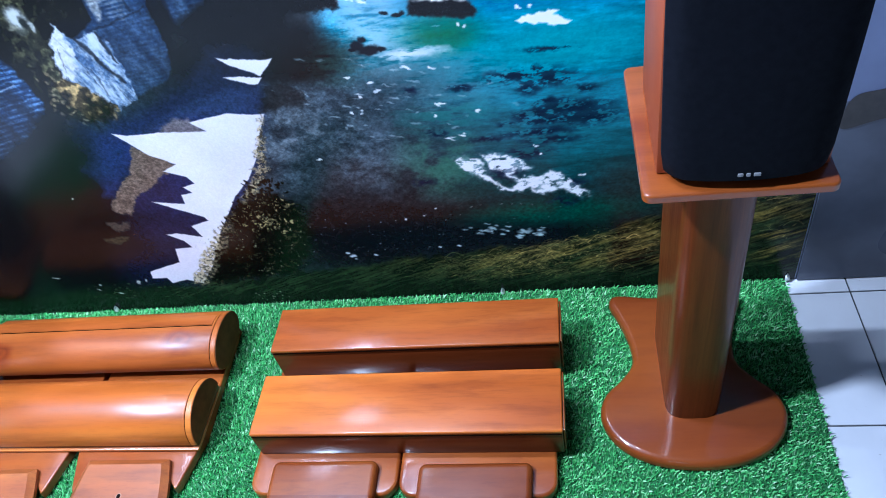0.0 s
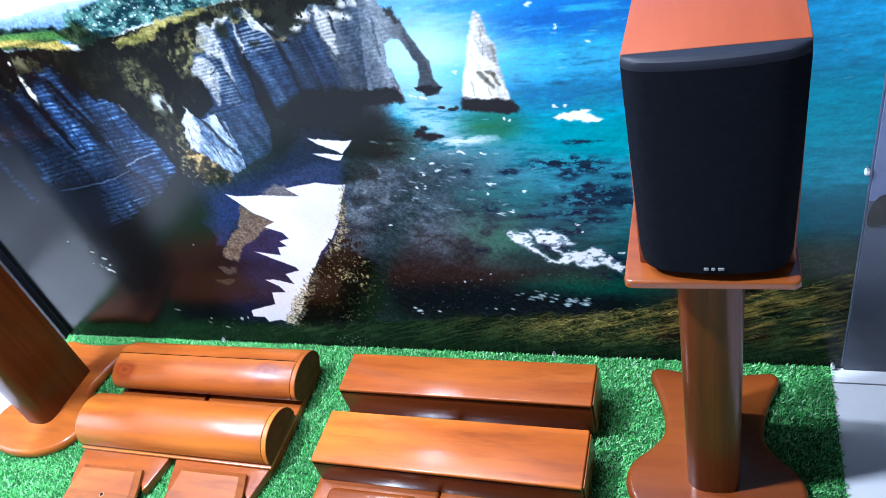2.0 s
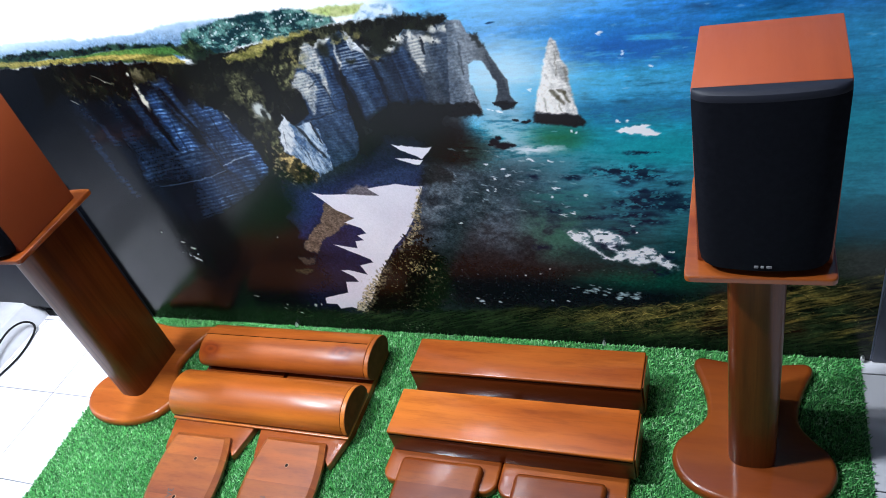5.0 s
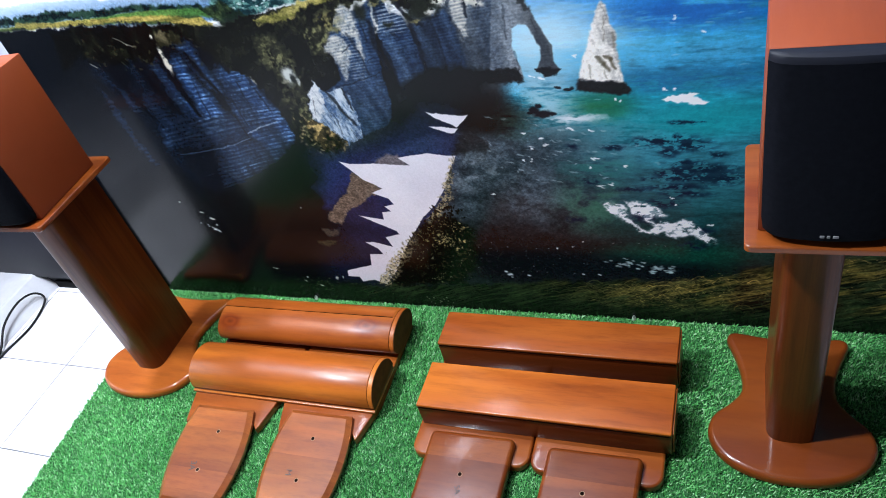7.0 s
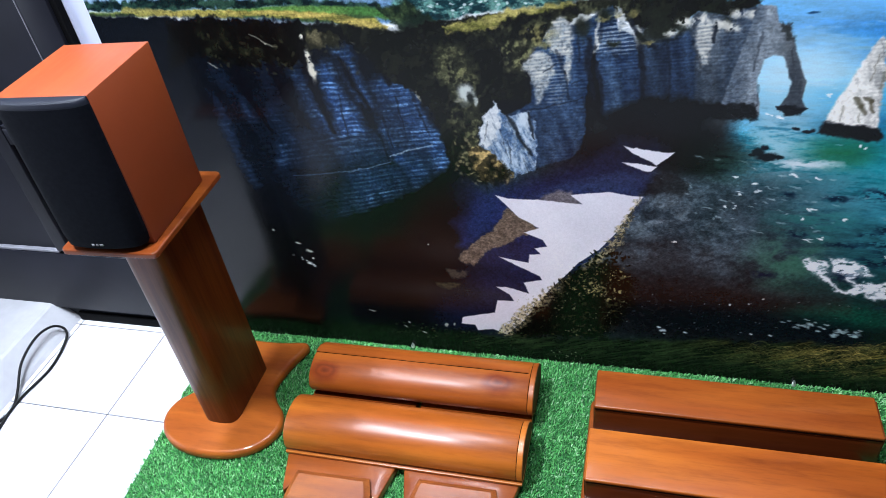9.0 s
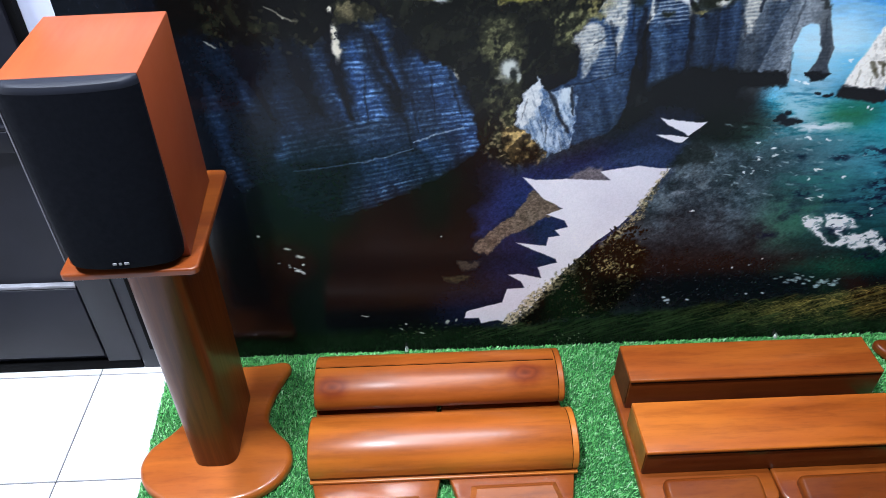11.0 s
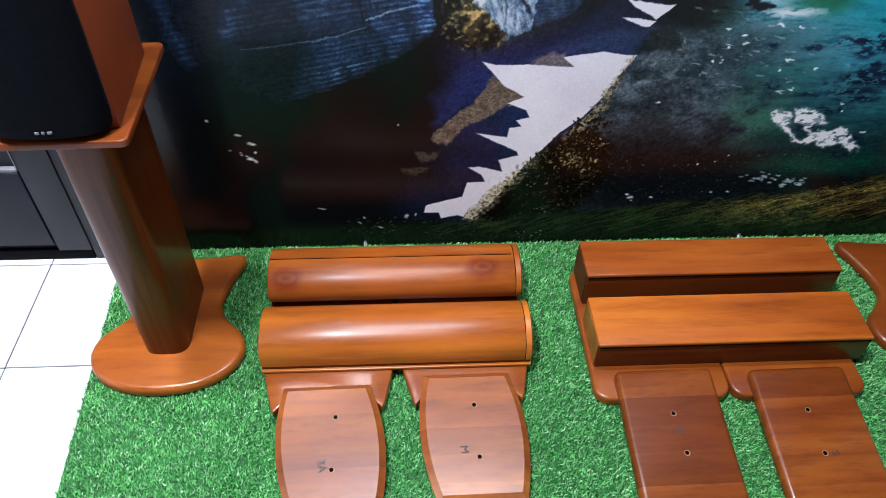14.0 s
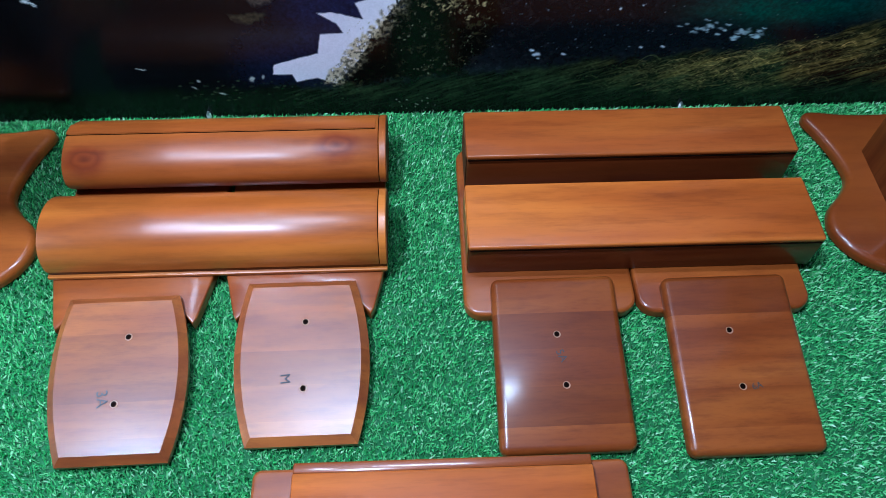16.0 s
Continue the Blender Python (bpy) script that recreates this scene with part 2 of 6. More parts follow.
END_GRAIN = plain("dark_end_grain", (0.13, 0.042, 0.014), 0.6, 0.3, 40, spec=0.1)
HOLE = plain("dark_hole", (0.006, 0.003, 0.002), 0.9, 0.2, spec=0.0)
PALE_RIM = plain("pale_hole_rim", (0.34, 0.19, 0.11), 0.6, 0.2, 80, spec=0.2)
PALE_EDGE = plain("pale_door_edge", (0.22, 0.22, 0.25), 0.5, 0.25, 30)
PENCIL = plain("pencil_mark", (0.03, 0.025, 0.025), 0.6, 0.2)
CONCRETE = plain("worn_white_step", (0.40, 0.40, 0.42), 0.35, 0.12, 14)
PRINT = print_material()


# ---- mesh helpers ----
def part(name, bm, mat, parent=None, label="", smooth=True):
    """Links a bmesh as one mesh object."""
    me = bpy.data.meshes.new(name)
    bmesh.ops.recalc_face_normals(bm, faces=bm.faces)
    bm.to_mesh(me)
    bm.free()
    me.materials.append(mat)
    if smooth:
        for p in me.polygons:
            p.use_smooth = p.loop_total < 7
        me.set_sharp_from_angle(angle=radians(32))
    ob = new(name, me)
    if parent:
        ob.parent = parent
    if label:
        tagged(ob, label=label)
    return ob


def thing(name, label, category, group="", m=None):
    ob = tagged(new(name), label, category, group)
    if m is not None:
        ob.matrix_basis = m
    return ob


def box(x0, x1, y0, y1, z0, z1, bevel=0.0, segments=2, bm=None):
    bm = bm or bmesh.new()
    made = bmesh.ops.create_cube(bm, size=1.0)["verts"]
    for v in made:
        v.co = (x0 + (v.co.x + 0.5) * (x1 - x0), y0 + (v.co.y + 0.5) * (y1 - y0), z0 + (v.co.z + 0.5) * (z1 - z0))
    if bevel:
        edges = list({e for v in made for e in v.link_edges})
        bmesh.ops.bevel(bm, geom=edges, offset=bevel, segments=segments, profile=0.5, affect="EDGES")
    return bm


def rings(loops, bm=None, caps=True):
    """Joins loops of equally many points, one after the other, and closes both ends."""
    bm = bm or bmesh.new()
    rows = [[bm.verts.new(p) for p in loop] for loop in loops]
    n = len(rows[0])
    for a, b in zip(rows, rows[1:]):
        for i in range(n):
            bm.faces.new((a[i], a[(i + 1) % n], b[(i + 1) % n], b[i]))
    if caps:
        bm.faces.new(rows[0][::-1])
        bm.faces.new(rows[-1])
    return bm


def smooth_loop(points, steps=7):
    """A closed rounded line through the points."""
    pts, out = [Vector(p) for p in points], []
    n = len(pts)
    for i in range(n):
        a, b, c, d = pts[i - 1], pts[i], pts[(i + 1) % n], pts[(i + 2) % n]
        for k in range(steps):
            t = k / steps
            out.append(0.5 * (2 * b + (c - a) * t + (2 * a - 5 * b + 4 * c - d) * t * t + (3 * b - a - 3 * c + d) * t ** 3))
    return out


def inset(loop, d):
    """The counter-clockwise loop moved inwards by d."""
    out, n = [], len(loop)
    for i, p in enumerate(loop):
        a, c = loop[i - 1], loop[(i + 1) % n]
        u, v = (p - a), (c - p)
        if u.length < 1e-9 or v.length < 1e-9:
            out.append(p.copy())
            continue
        u, v = u.normalized(), v.normalized()
        q = Vector((-u.y - v.y, u.x + v.x))
        k = max(q.length_squared / 2, 0.4)
        out.append(p + q * (d / k))
    return out


def slab(loop, z0, z1, top=0.006, bottom=0.002, steps=4, flat=False):
    """A board of the outline with a rounded (or, with flat, chamfered) upper edge."""
    loops = [[(*p, z0) for p in inset(loop, bottom)], [(*p, z0 + bottom) for p in loop]]
    if flat:
        loops.append([(*p, z1 - top * 0.75) for p in loop])
        loops.append([(*p, z1) for p in inset(loop, top)])
    else:
        for k in range(steps + 1):
            a = k / steps * math.pi / 2
            loops.append([(*p, z1 - top + top * math.sin(a)) for p in inset(loop, top * (1 - math.cos(a)))])
    return rings(loops)


def round_rect(x0, x1, y0, y1, r, steps=5):
    out = []
    for cx, cy, a0 in ((x1 - r, y0 + r, -90), (x1 - r, y1 - r, 0), (x0 + r, y1 - r, 90), (x0 + r, y0 + r, 180)):
        for k in range(steps + 1):
            a = radians(a0 + 90 * k / steps)
            out.append(Vector((cx + r * math.cos(a), cy + r * math.sin(a))))
    return out


def tube(points, r, sides=8):
    """A round cable along the points."""
    bm, loops = bmesh.new(), []
    pts = [Vector(p) for p in points]
    for i, p in enumerate(pts):
        d = (pts[min(i + 1, len(pts) - 1)] - pts[max(i - 1, 0)]).normalized()
        u = d.cross(Vector((0.05, 0.1, 1))).normalized()
        w = d.cross(u)
        loops.append([p + r * (math.cos(k * math.tau / sides) * u + math.sin(k * math.tau / sides) * w) for k in range(sides)])
    return rings(loops, bm)


# ---- room ----
MURAL_X0, MURAL_X1, MURAL_TOP = -1.786, 0.583, 1.27
WEST, EAST, SOUTH = -3.656, 2.70, -4.055
floor = tagged(part("floor", box(WEST - 0.2, EAST, SOUTH - 0.2, 0.2, -0.12, -0.003), GROUT, smooth=False), "white glazed square tile floor with grey joints", "floor", kind="structure")
tagged(part("wall_north", box(WEST, EAST, 0.006, 0.2, -0.003, 4.55), WALL_PAINT, smooth=False), "white painted wall behind the printed mural", "wall", kind="structure")
tagged(part("wall_south", box(WEST, EAST, SOUTH - 0.2, SOUTH, -0.003, 4.55), DIM_PAINT, smooth=False), "plain unseen wall, dark to hold down bounce", "wall", kind="structure")
# this opening is made up, only to hold the fill lamp
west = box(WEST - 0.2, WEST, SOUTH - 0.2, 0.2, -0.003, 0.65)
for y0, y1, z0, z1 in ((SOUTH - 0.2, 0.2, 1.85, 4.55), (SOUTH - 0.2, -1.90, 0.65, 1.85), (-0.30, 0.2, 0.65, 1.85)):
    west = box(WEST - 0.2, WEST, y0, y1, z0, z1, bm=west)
tagged(part("wall_west", west, DIM_PAINT, smooth=False), "plain unseen wall with an opening added for a fill lamp", "wall", kind="structure")
tagged(part("wall_east", box(EAST, EAST + 0.2, SOUTH - 0.2, 0.2, -0.003, 4.55), DIM_PAINT, smooth=False), "plain unseen wall, dark to hold down bounce", "wall", kind="structure")
tagged(part("ceiling", box(WEST - 0.2, EAST + 0.2, SOUTH - 0.2, 0.2, 4.55, 4.7), CEILING_PAINT, smooth=False), "plain unseen ceiling, dark to hold down bounce", "ceiling", kind="structure")

# low white step in front of the grey door
step_loop = [(-2.335, 0.0), (-2.345, 0.012), (-2.405, 0.070), (-2.415, 0.075), (-3.4, 0.075), (-3.4, 0.0)]
step = part("door_step", rings([[(x, y, z) for x, z in step_loop] for y in (-2.2, 0.006)]), CONCRETE, smooth=False)
tagged(step, "low worn white step with a sloped edge", "step", kind="structure")

# grey panelled door beside the mural
door = thing("door_1", "slate grey painted panelled metal door, closed", "door")
door["kind"] = "structure"
part("door_leaf", box(-2.95, -1.957, -0.010, 0.004, 0.010, 2.10), STEEL_GREY, door)
part("stile", box(-2.252, -2.205, -0.030, -0.011, 0.318, 2.06, 0.003), STEEL_GREY, door)
part("stile", box(-2.93, -2.60, -0.030, -0.011, 0.318, 2.06, 0.003), STEEL_GREY, door)
part("closing_stile", box(-1.955, -1.868, -0.026, 0.004, 0.036, 2.10, 0.003), STEEL_GREY, door)
for x0, x1 in ((-2.599, -2.253), (-2.204, -1.958)):
    part("rail", box(x0, x1, -0.028, -0.011, 0.700, 0.752, 0.003), STEEL_GREY, door)
    # lower ledges get a pale colour for the light they catch
    for z in (0.306, 0.753):
        part("panel_ledge", box(x0, x1, -0.026, -0.0105, z, z + 0.009, 0.002), PALE_EDGE if z < 0.5 else STEEL_GREY, door, "ledge moulding, painted pale where it catches light")
part("bottom_rail", box(-2.95, -1.958, -0.028, -0.011, 0.060, 0.304, 0.003), STEEL_GREY, door)
part("panel_seam", box(-1.9565, -1.9545, -0.0275, -0.011, 0.318, 1.30), PALE_EDGE, door, "thin pale edge")
part("bottom_seal", box(-2.33, -1.87, -0.022, -0.0105, 0.0, 0.034, 0.003), BLACK_GAP, door)
part("dark_gap", box(-1.8675, -1.851, -0.016, 0.004, 0.622, 2.10), BLACK_GAP, door, "black gap beside the door")
panel = tagged(part("lower_wall_strip", box(-1.8675, -1.790, -0.022, 0.004, 0.0, 0.62, 0.002), STEEL_GREY), "narrow dark grey strip beside the door", "panel", kind="structure")
part("slot", box(-1.834, -1.818, -0.0250, -0.0225, 0.075, 0.45), BLACK_GAP, panel, "narrow black slot")


# ---- printed mural ----
FAR_HILL = [(-1.807, 1.118), (-1.669, 1.113), (-1.608, 1.117), (-1.492, 1.111), (-1.377, 1.108), (-1.354, 1.098), (-1.253, 1.097), (-1.138, 1.096), (-1.075, 1.108), (-1.001, 1.11), (-0.882, 1.105), (-0.835, 1.067), (-0.93, 1.016), (-1.114, 1.014), (-1.859, 1.065)]
WOOD_HILL = [(-1.017, 1.083), (-0.941, 1.093), (-0.883, 1.104), (-0.798, 1.109), (-0.75, 1.107), (-0.701, 1.111), (-0.659, 1.101), (-0.634, 1.087), (-0.592, 1.079), (-0.585, 1.061), (-0.649, 1.052), (-0.782, 1.039), (-0.87, 1.031), (-0.93, 1.016), (-0.978, 1.025), (-1.037, 1.048)]
FAR_FIELD = [(-0.652, 1.1), (-0.584, 1.101), (-0.499, 1.094), (-0.521, 1.074), (-0.579, 1.075), (-0.634, 1.087)]
FAR_CHALK = [(-0.557, 1.055), (-0.501, 1.09), (-0.445, 1.089), (-0.428, 1.076), (-0.409, 1.061), (-0.444, 1.049), (-0.529, 1.052)]
TREES = [(-1.839, 1.085), (-1.698, 1.081), (-1.578, 1.087), (-1.472, 1.082), (-1.368, 1.078), (-1.211, 1.072), (-1.067, 1.061), (-1.013, 1.043), (-0.96, 1.025), (-0.985, 1.013), (-1.082, 1.035), (-1.283, 1.055), (-1.425, 1.058), (-1.581, 1.056), (-1.862, 1.061)]
FIELD = [(-1.865, 1.058), (-1.72, 1.056), (-1.581, 1.056), (-1.428, 1.055), (-1.283, 1.055), (-1.165, 1.055), (-1.08, 1.038), (-1.056, 1.001), (-1.129, 0.989), (-1.168, 1.019), (-1.243, 1.024), (-1.338, 1.035), (-1.443, 1.036), (-1.592, 1.043), (-1.877, 1.046)]
CLIFF_A = [(-1.922, 1.052), (-1.592, 1.043), (-1.443, 1.036), (-1.338, 1.035), (-1.243, 1.024), (-1.178, 1.018), (-1.141, 0.97), (-1.086, 0.932), (-1.083, 0.888), (-1.028, 0.867), (-1.009, 0.848), (-0.972, 0.792), (-0.961, 0.698), (-0.95, 0.659), (-0.979, 0.626), (-1.057, 0.58), (-1.197, 0.511), (-1.352, 0.432), (-1.497, 0.387), (-1.771, 0.356), (-2.03, 0.379), (-2.369, 0.403)]
VALLEY = [(-1.178, 1.018), (-1.056, 1.001), (-0.928, 1.019), (-0.801, 1.033), (-0.68, 1.053), (-0.586, 1.057), (-0.413, 1.058), (-0.32, 1.053), (-0.314, 1.024), (-0.371, 1.014), (-0.425, 1.02), (-0.48, 0.98), (-0.533, 0.999), (-0.593, 1.038), (-0.612, 1.029), (-0.694, 1), (-0.742, 0.944), (-0.76, 0.922), (-0.752, 0.831), (-0.834, 0.833), (-0.872, 0.777), (-0.882, 0.714), (-0.864, 0.597), (-0.912, 0.618), (-0.938, 0.664), (-0.958, 0.703), (-0.972, 0.792), (-1.009, 0.848), (-1.08, 0.893), (-1.141, 0.97)]
CLIFF_B = [(-0.692, 1.005), (-0.744, 0.939), (-0.746, 0.897), (-0.752, 0.831), (-0.772, 0.815), (-0.805, 0.8), (-0.786, 0.719), (-0.789, 0.657), (-0.737, 0.663), (-0.665, 0.692), (-0.641, 0.726), (-0.636, 0.773), (-0.634, 0.848), (-0.626, 0.911), (-0.619, 0.971), (-0.61, 1.026), (-0.645, 1.003)]
CLIFF_C = [(-0.603, 1.033), (-0.583, 1.042), (-0.571, 0.996), (-0.54, 0.978), (-0.528, 0.933), (-0.52, 0.879), (-0.524, 0.805), (-0.557, 0.792), (-0.597, 0.793), (-0.602, 0.846), (-0.611, 0.91), (-0.616, 0.963)]
CLIFF_D = [(-0.525, 0.998), (-0.481, 0.977), (-0.457, 0.984), (-0.424, 1.023), (-0.37, 1.017), (-0.324, 1.036), (-0.306, 1.023), (-0.308, 0.983), (-0.307, 0.935), (-0.303, 0.867), (-0.295, 0.819), (-0.363, 0.83), (-0.448, 0.844), (-0.48, 0.837), (-0.508, 0.845), (-0.525, 0.887), (-0.523, 0.947)]
NEEDLE = [(-0.099, 0.972), (-0.11, 0.955), (-0.125, 0.911), (-0.143, 0.857), (-0.163, 0.791), (-0.061, 0.775), (-0.069, 0.808), (-0.074, 0.865), (-0.074, 0.904), (-0.084, 0.918), (-0.091, 0.961)]
NEEDLE_FOOT = [(-0.163, 0.794), (-0.111, 0.786), (-0.062, 0.781), (-0.048, 0.761), (-0.056, 0.749), (-0.116, 0.754), (-0.169, 0.767)]
CLIFF_FOOT = [(-0.623, 0.787), (-0.508, 0.845), (-0.448, 0.846), (-0.363, 0.832), (-0.294, 0.821), (-0.293, 0.801), (-0.37, 0.806), (-0.428, 0.753), (-0.454, 0.717), (-0.561, 0.729), (-0.621, 0.746)]
SHADE = [(-1.41, 0.412), (-1.199, 0.506), (-1.057, 0.58), (-0.947, 0.645), (-0.874, 0.595), (-0.746, 0.639), (-0.656, 0.686), (-0.598, 0.788), (-0.515, 0.823), (-0.421, 0.809), (-0.445, 0.717), (-0.485, 0.652), (-0.514, 0.58), (-0.574, 0.442), (-0.706, 0.28), (-0.868, 0.098), (-1.041, 0.097), (-1.173, 0.105), (-1.704, 0.048), (-1.71, 0.25)]
BUSH = [(-0.664, 0.354), (-0.572, 0.389), (-0.507, 0.336), (-0.513, 0.246), (-0.583, 0.117), (-0.766, 0.095), (-0.844, 0.079), (-0.713, 0.261)]

def lattice(u, v, seed):
    """Smooth random values between 0 and 1 over the plane."""
    g = np.random.RandomState(seed).rand(64, 64)
    iu, iv = np.floor(u).astype(int), np.floor(v).astype(int)
    fu, fv = u - iu, v - iv
    fu, fv = fu * fu * (3 - 2 * fu), fv * fv * (3 - 2 * fv)
    a, b = g[iu % 64, iv % 64], g[(iu + 1) % 64, iv % 64]
    c, d = g[iu % 64, (iv + 1) % 64], g[(iu + 1) % 64, (iv + 1) % 64]
    return (a * (1 - fu) + b * fu) * (1 - fv) + (c * (1 - fu) + d * fu) * fv


def cloud(u, v, seed, octaves=4, rough=0.55):
    total, weight, norm = 0.0, 1.0, 0.0
    for k in range(octaves):
        total = total + weight * lattice(u * 2 ** k + 17.3 * k, v * 2 ** k + 9.1 * k, seed + k)
        norm += weight
        weight *= rough
    return total / norm


def fade(a, lo, hi):
    t = np.clip((a - lo) / (hi - lo), 0, 1)
    return t * t * (3 - 2 * t)


def inside(x, z, outline):
    """How far each point lies inside an outline (outside: negative)."""
    best, odd = np.full(x.shape, 9.0), np.zeros(x.shape, bool)
    n = len(outline)
    for i in range(n):
        (ax, az), (bx, bz) = outline[i], outline[(i + 1) % n]
        dx, dz = bx - ax, bz - az
        t = np.clip(((x - ax) * dx + (z - az) * dz) / (dx * dx + dz * dz + 1e-12), 0, 1)
        best = np.minimum(best, np.hypot(x - ax - t * dx, z - az - t * dz))
        if abs(dz) > 1e-9:
            odd ^= ((az > z) != (bz > z)) & (x < ax + (z - az) * dx / dz)
    return np.where(odd, best, -best)


def paint_mural(x, z):
    """The sea coast of the print: colours for a grid of the wall, x along and z up, as display values."""
    ink = np.zeros((*x.shape, 3))
    xs, zs = x[0], z[:, 0]
    warp = 0.010 * (cloud(x * 22, z * 22, 1) - 0.5), 0.010 * (cloud(x * 22, z * 22, 9) - 0.5)
    fine = 0.012 * (cloud(x * 90, z * 90, 21, 3) - 0.5), 0.012 * (cloud(x * 90, z * 90, 29, 3) - 0.5)
    wx, wz = x + warp[0] + fine[0], z + warp[1] + fine[1]
    nx, nz = x + 0.6 * (wx - x), z + 0.6 * (wz - z)
    rng = np.random.RandomState(77)

    def lay(mask, colour):
        nonlocal ink
        colour = np.asarray(colour, float) / 255
        ink = ink * (1 - mask[..., None]) + colour * mask[..., None]

    def tint(a, b, k):
        return np.asarray(a, float) + (np.asarray(b, float) - np.asarray(a, float)) * np.asarray(k)[..., None]

    def window(x0, x1, z0, z1):
        a, b = np.searchsorted(xs, (x0, x1))
        c, d = np.searchsorted(zs, (z0, z1))
        return slice(c, d), slice(a, b)

    def near_to(outline, margin=0.05):
        px, pz = [p[0] for p in outline], [p[1] for p in outline]
        return window(min(px) - margin, max(px) + margin, min(pz) - margin, max(pz) + margin)

    def cover(outline, soft=0.004, ragged=1.0):
        w = near_to(outline, 0.02 + 1.2 * soft)
        out = np.zeros(x.shape)
        out[w] = fade(inside(x[w] + (wx[w] - x[w]) * ragged, z[w] + (wz[w] - z[w]) * ragged, outline), -soft, soft)
        return out

    def put(outline, colour, alpha=1.0, soft=0.004, ragged=1.0):
        """Lays a colour, or a whole field of colours, inside an outline. alpha may be a field too."""
        w = near_to(outline, 0.02 + 1.2 * soft)
        m = fade(inside(x[w] + (wx[w] - x[w]) * ragged, z[w] + (wz[w] - z[w]) * ragged, outline), -soft, soft)
        m = m * (alpha[w] if isinstance(alpha, np.ndarray) else alpha)
        colour = np.asarray(colour, float) / 255
        colour = colour[w] if colour.ndim == 3 else colour
        ink[w] = ink[w] * (1 - m[..., None]) + colour * m[..., None]

    def glow(patches, soft=0.018, ragged=1.6):
        """How brightly lit each place is, from outlines with a weight each."""
        out = np.zeros(x.shape)
        for weight, outline in patches:
            out = np.maximum(out, weight * cover(outline, soft, ragged))
        return out

    def blob(cx, cz, rx, rz, soft=0.35):
        return 1 - fade(np.hypot((wx - cx) / rx, (wz - cz) / rz), 1 - soft, 1 + soft)

    def dab(cx, cz, rx, rz, colour, alpha=1.0, turn=0.0, soft=0.5):
        """One touch of colour, an uneven small ellipse."""
        r = 1.6 * max(rx, rz) + 0.006
        w = window(cx - r, cx + r, cz - r, cz + r)
        u, v = nx[w] - cx, nz[w] - cz
        c, d = math.cos(turn), math.sin(turn)
        m = alpha * (1 - fade(np.hypot((u * c + v * d) / rx, (v * c - u * d) / rz), 1 - soft, 1 + soft))
        ink[w] = ink[w] * (1 - m[..., None]) + np.asarray(colour, float) / 255 * m[..., None]

    def stroke(x0, z0, dx, dz, sag, wide, colour, alpha):
        """One bent blade, thin towards its tip."""
        r = 0.01
        w = window(min(x0, x0 + dx) - r, max(x0, x0 + dx) + r, min(z0, z0 + dz) - r, max(z0, z0 + dz) + abs(sag) + r)
        u, v = x[w] - x0, z[w] - z0
        t = np.clip((u * dx + v * dz) / (dx * dx + dz * dz), 0, 1)
        bow = sag * 4 * t * (1 - t)
        far = np.hypot(u - t * dx, v - t * dz - bow)
        m = alpha * (1 - fade(far, wide * (1 - 0.6 * t) * 0.5, wide * (1 - 0.6 * t) + 0.0012))
        ink[w] = ink[w] * (1 - m[..., None]) + np.asarray(colour, float) / 255 * m[..., None]

    def cut(line, wide, colour, alpha=0.9, tip=0.3):
        """A gully or crack along a bent line, narrowing to its end."""
        for i, ((ax, az), (bx, bz)) in enumerate(zip(line, line[1:])):
            w = window(min(ax, bx) - 0.05, max(ax, bx) + 0.05, min(az, bz) - 0.05, max(az, bz) + 0.05)
            u, v, dx, dz = nx[w] - ax, nz[w] - az, bx - ax, bz - az
            t = np.clip((u * dx + v * dz) / (dx * dx + dz * dz + 1e-9), 0, 1)
            k = (i + t) / (len(line) - 1)
            r = 0.5 * wide * (1 - (1 - tip) * k) * (0.45 + 0.55 * np.minimum(1, 5 * k))
            m = alpha * (1 - fade(np.hypot(u - t * dx, v - t * dz), r * 0.25, r * 1.5 + 0.0012))
            ink[w] = ink[w] * (1 - m[..., None]) + np.asarray(colour, float) / 255 * m[..., None]

    def relief(sx, sz, seed, octaves=4, rough=0.6, dx=-0.004, dz=0.004):
        """A bumpy surface lit from one side: about 0.5 where it is flat."""
        a = cloud(x * sx, z * sz, seed, octaves, rough)
        b = cloud((x + dx) * sx, (z + dz) * sz, seed, octaves, rough)
        return np.clip(0.5 + 2.6 * (a - b), 0, 1)

    # fields used by many layers
    swell = cloud(x * 9, z * 60, 41, 4)
    chop = cloud(x * 45, z * 200, 47, 3)
    patch = cloud(x * 4, z * 9, 53, 4)
    weed = cloud(x * 110, z * 140, 67, 4, 0.75)
    grit = cloud(x * 200, z * 200, 181, 2)
    grainy = cloud(x * 130, z * 130, 171, 3, 0.7)
    hill = cloud(x * 40, z * 70, 101, 4, 0.65)
    clump = cloud(x * 26, z * 22, 151, 5, 0.62)
    leafy = relief(26, 24, 153, 4, 0.62, -0.006, 0.007)

    # sky and sea
    lay(np.ones(x.shape), (246, 249, 252))
    heights = [0.0, 0.16, 0.24, 0.32, 0.42, 0.52, 0.60, 0.66, 0.74, 0.80, 0.87, 0.93, 1.0, 1.08, 1.27]
    reds = [12, 9, 8, 14, 28, 46, 48, 36, 26, 34, 58, 62, 40, 72, 130]
    greens = [15, 13, 24, 46, 76, 108, 124, 136, 138, 126, 164, 166, 122, 158, 204]
    blues = [18, 17, 28, 50, 84, 124, 146, 154, 164, 172, 208, 216, 198, 222, 238]
    zz = z + 0.045 * (patch - 0.5) + 0.018 * (swell - 0.5)
    sea = np.stack([np.interp(zz, heights, c) for c in (reds, greens, blues)], -1)
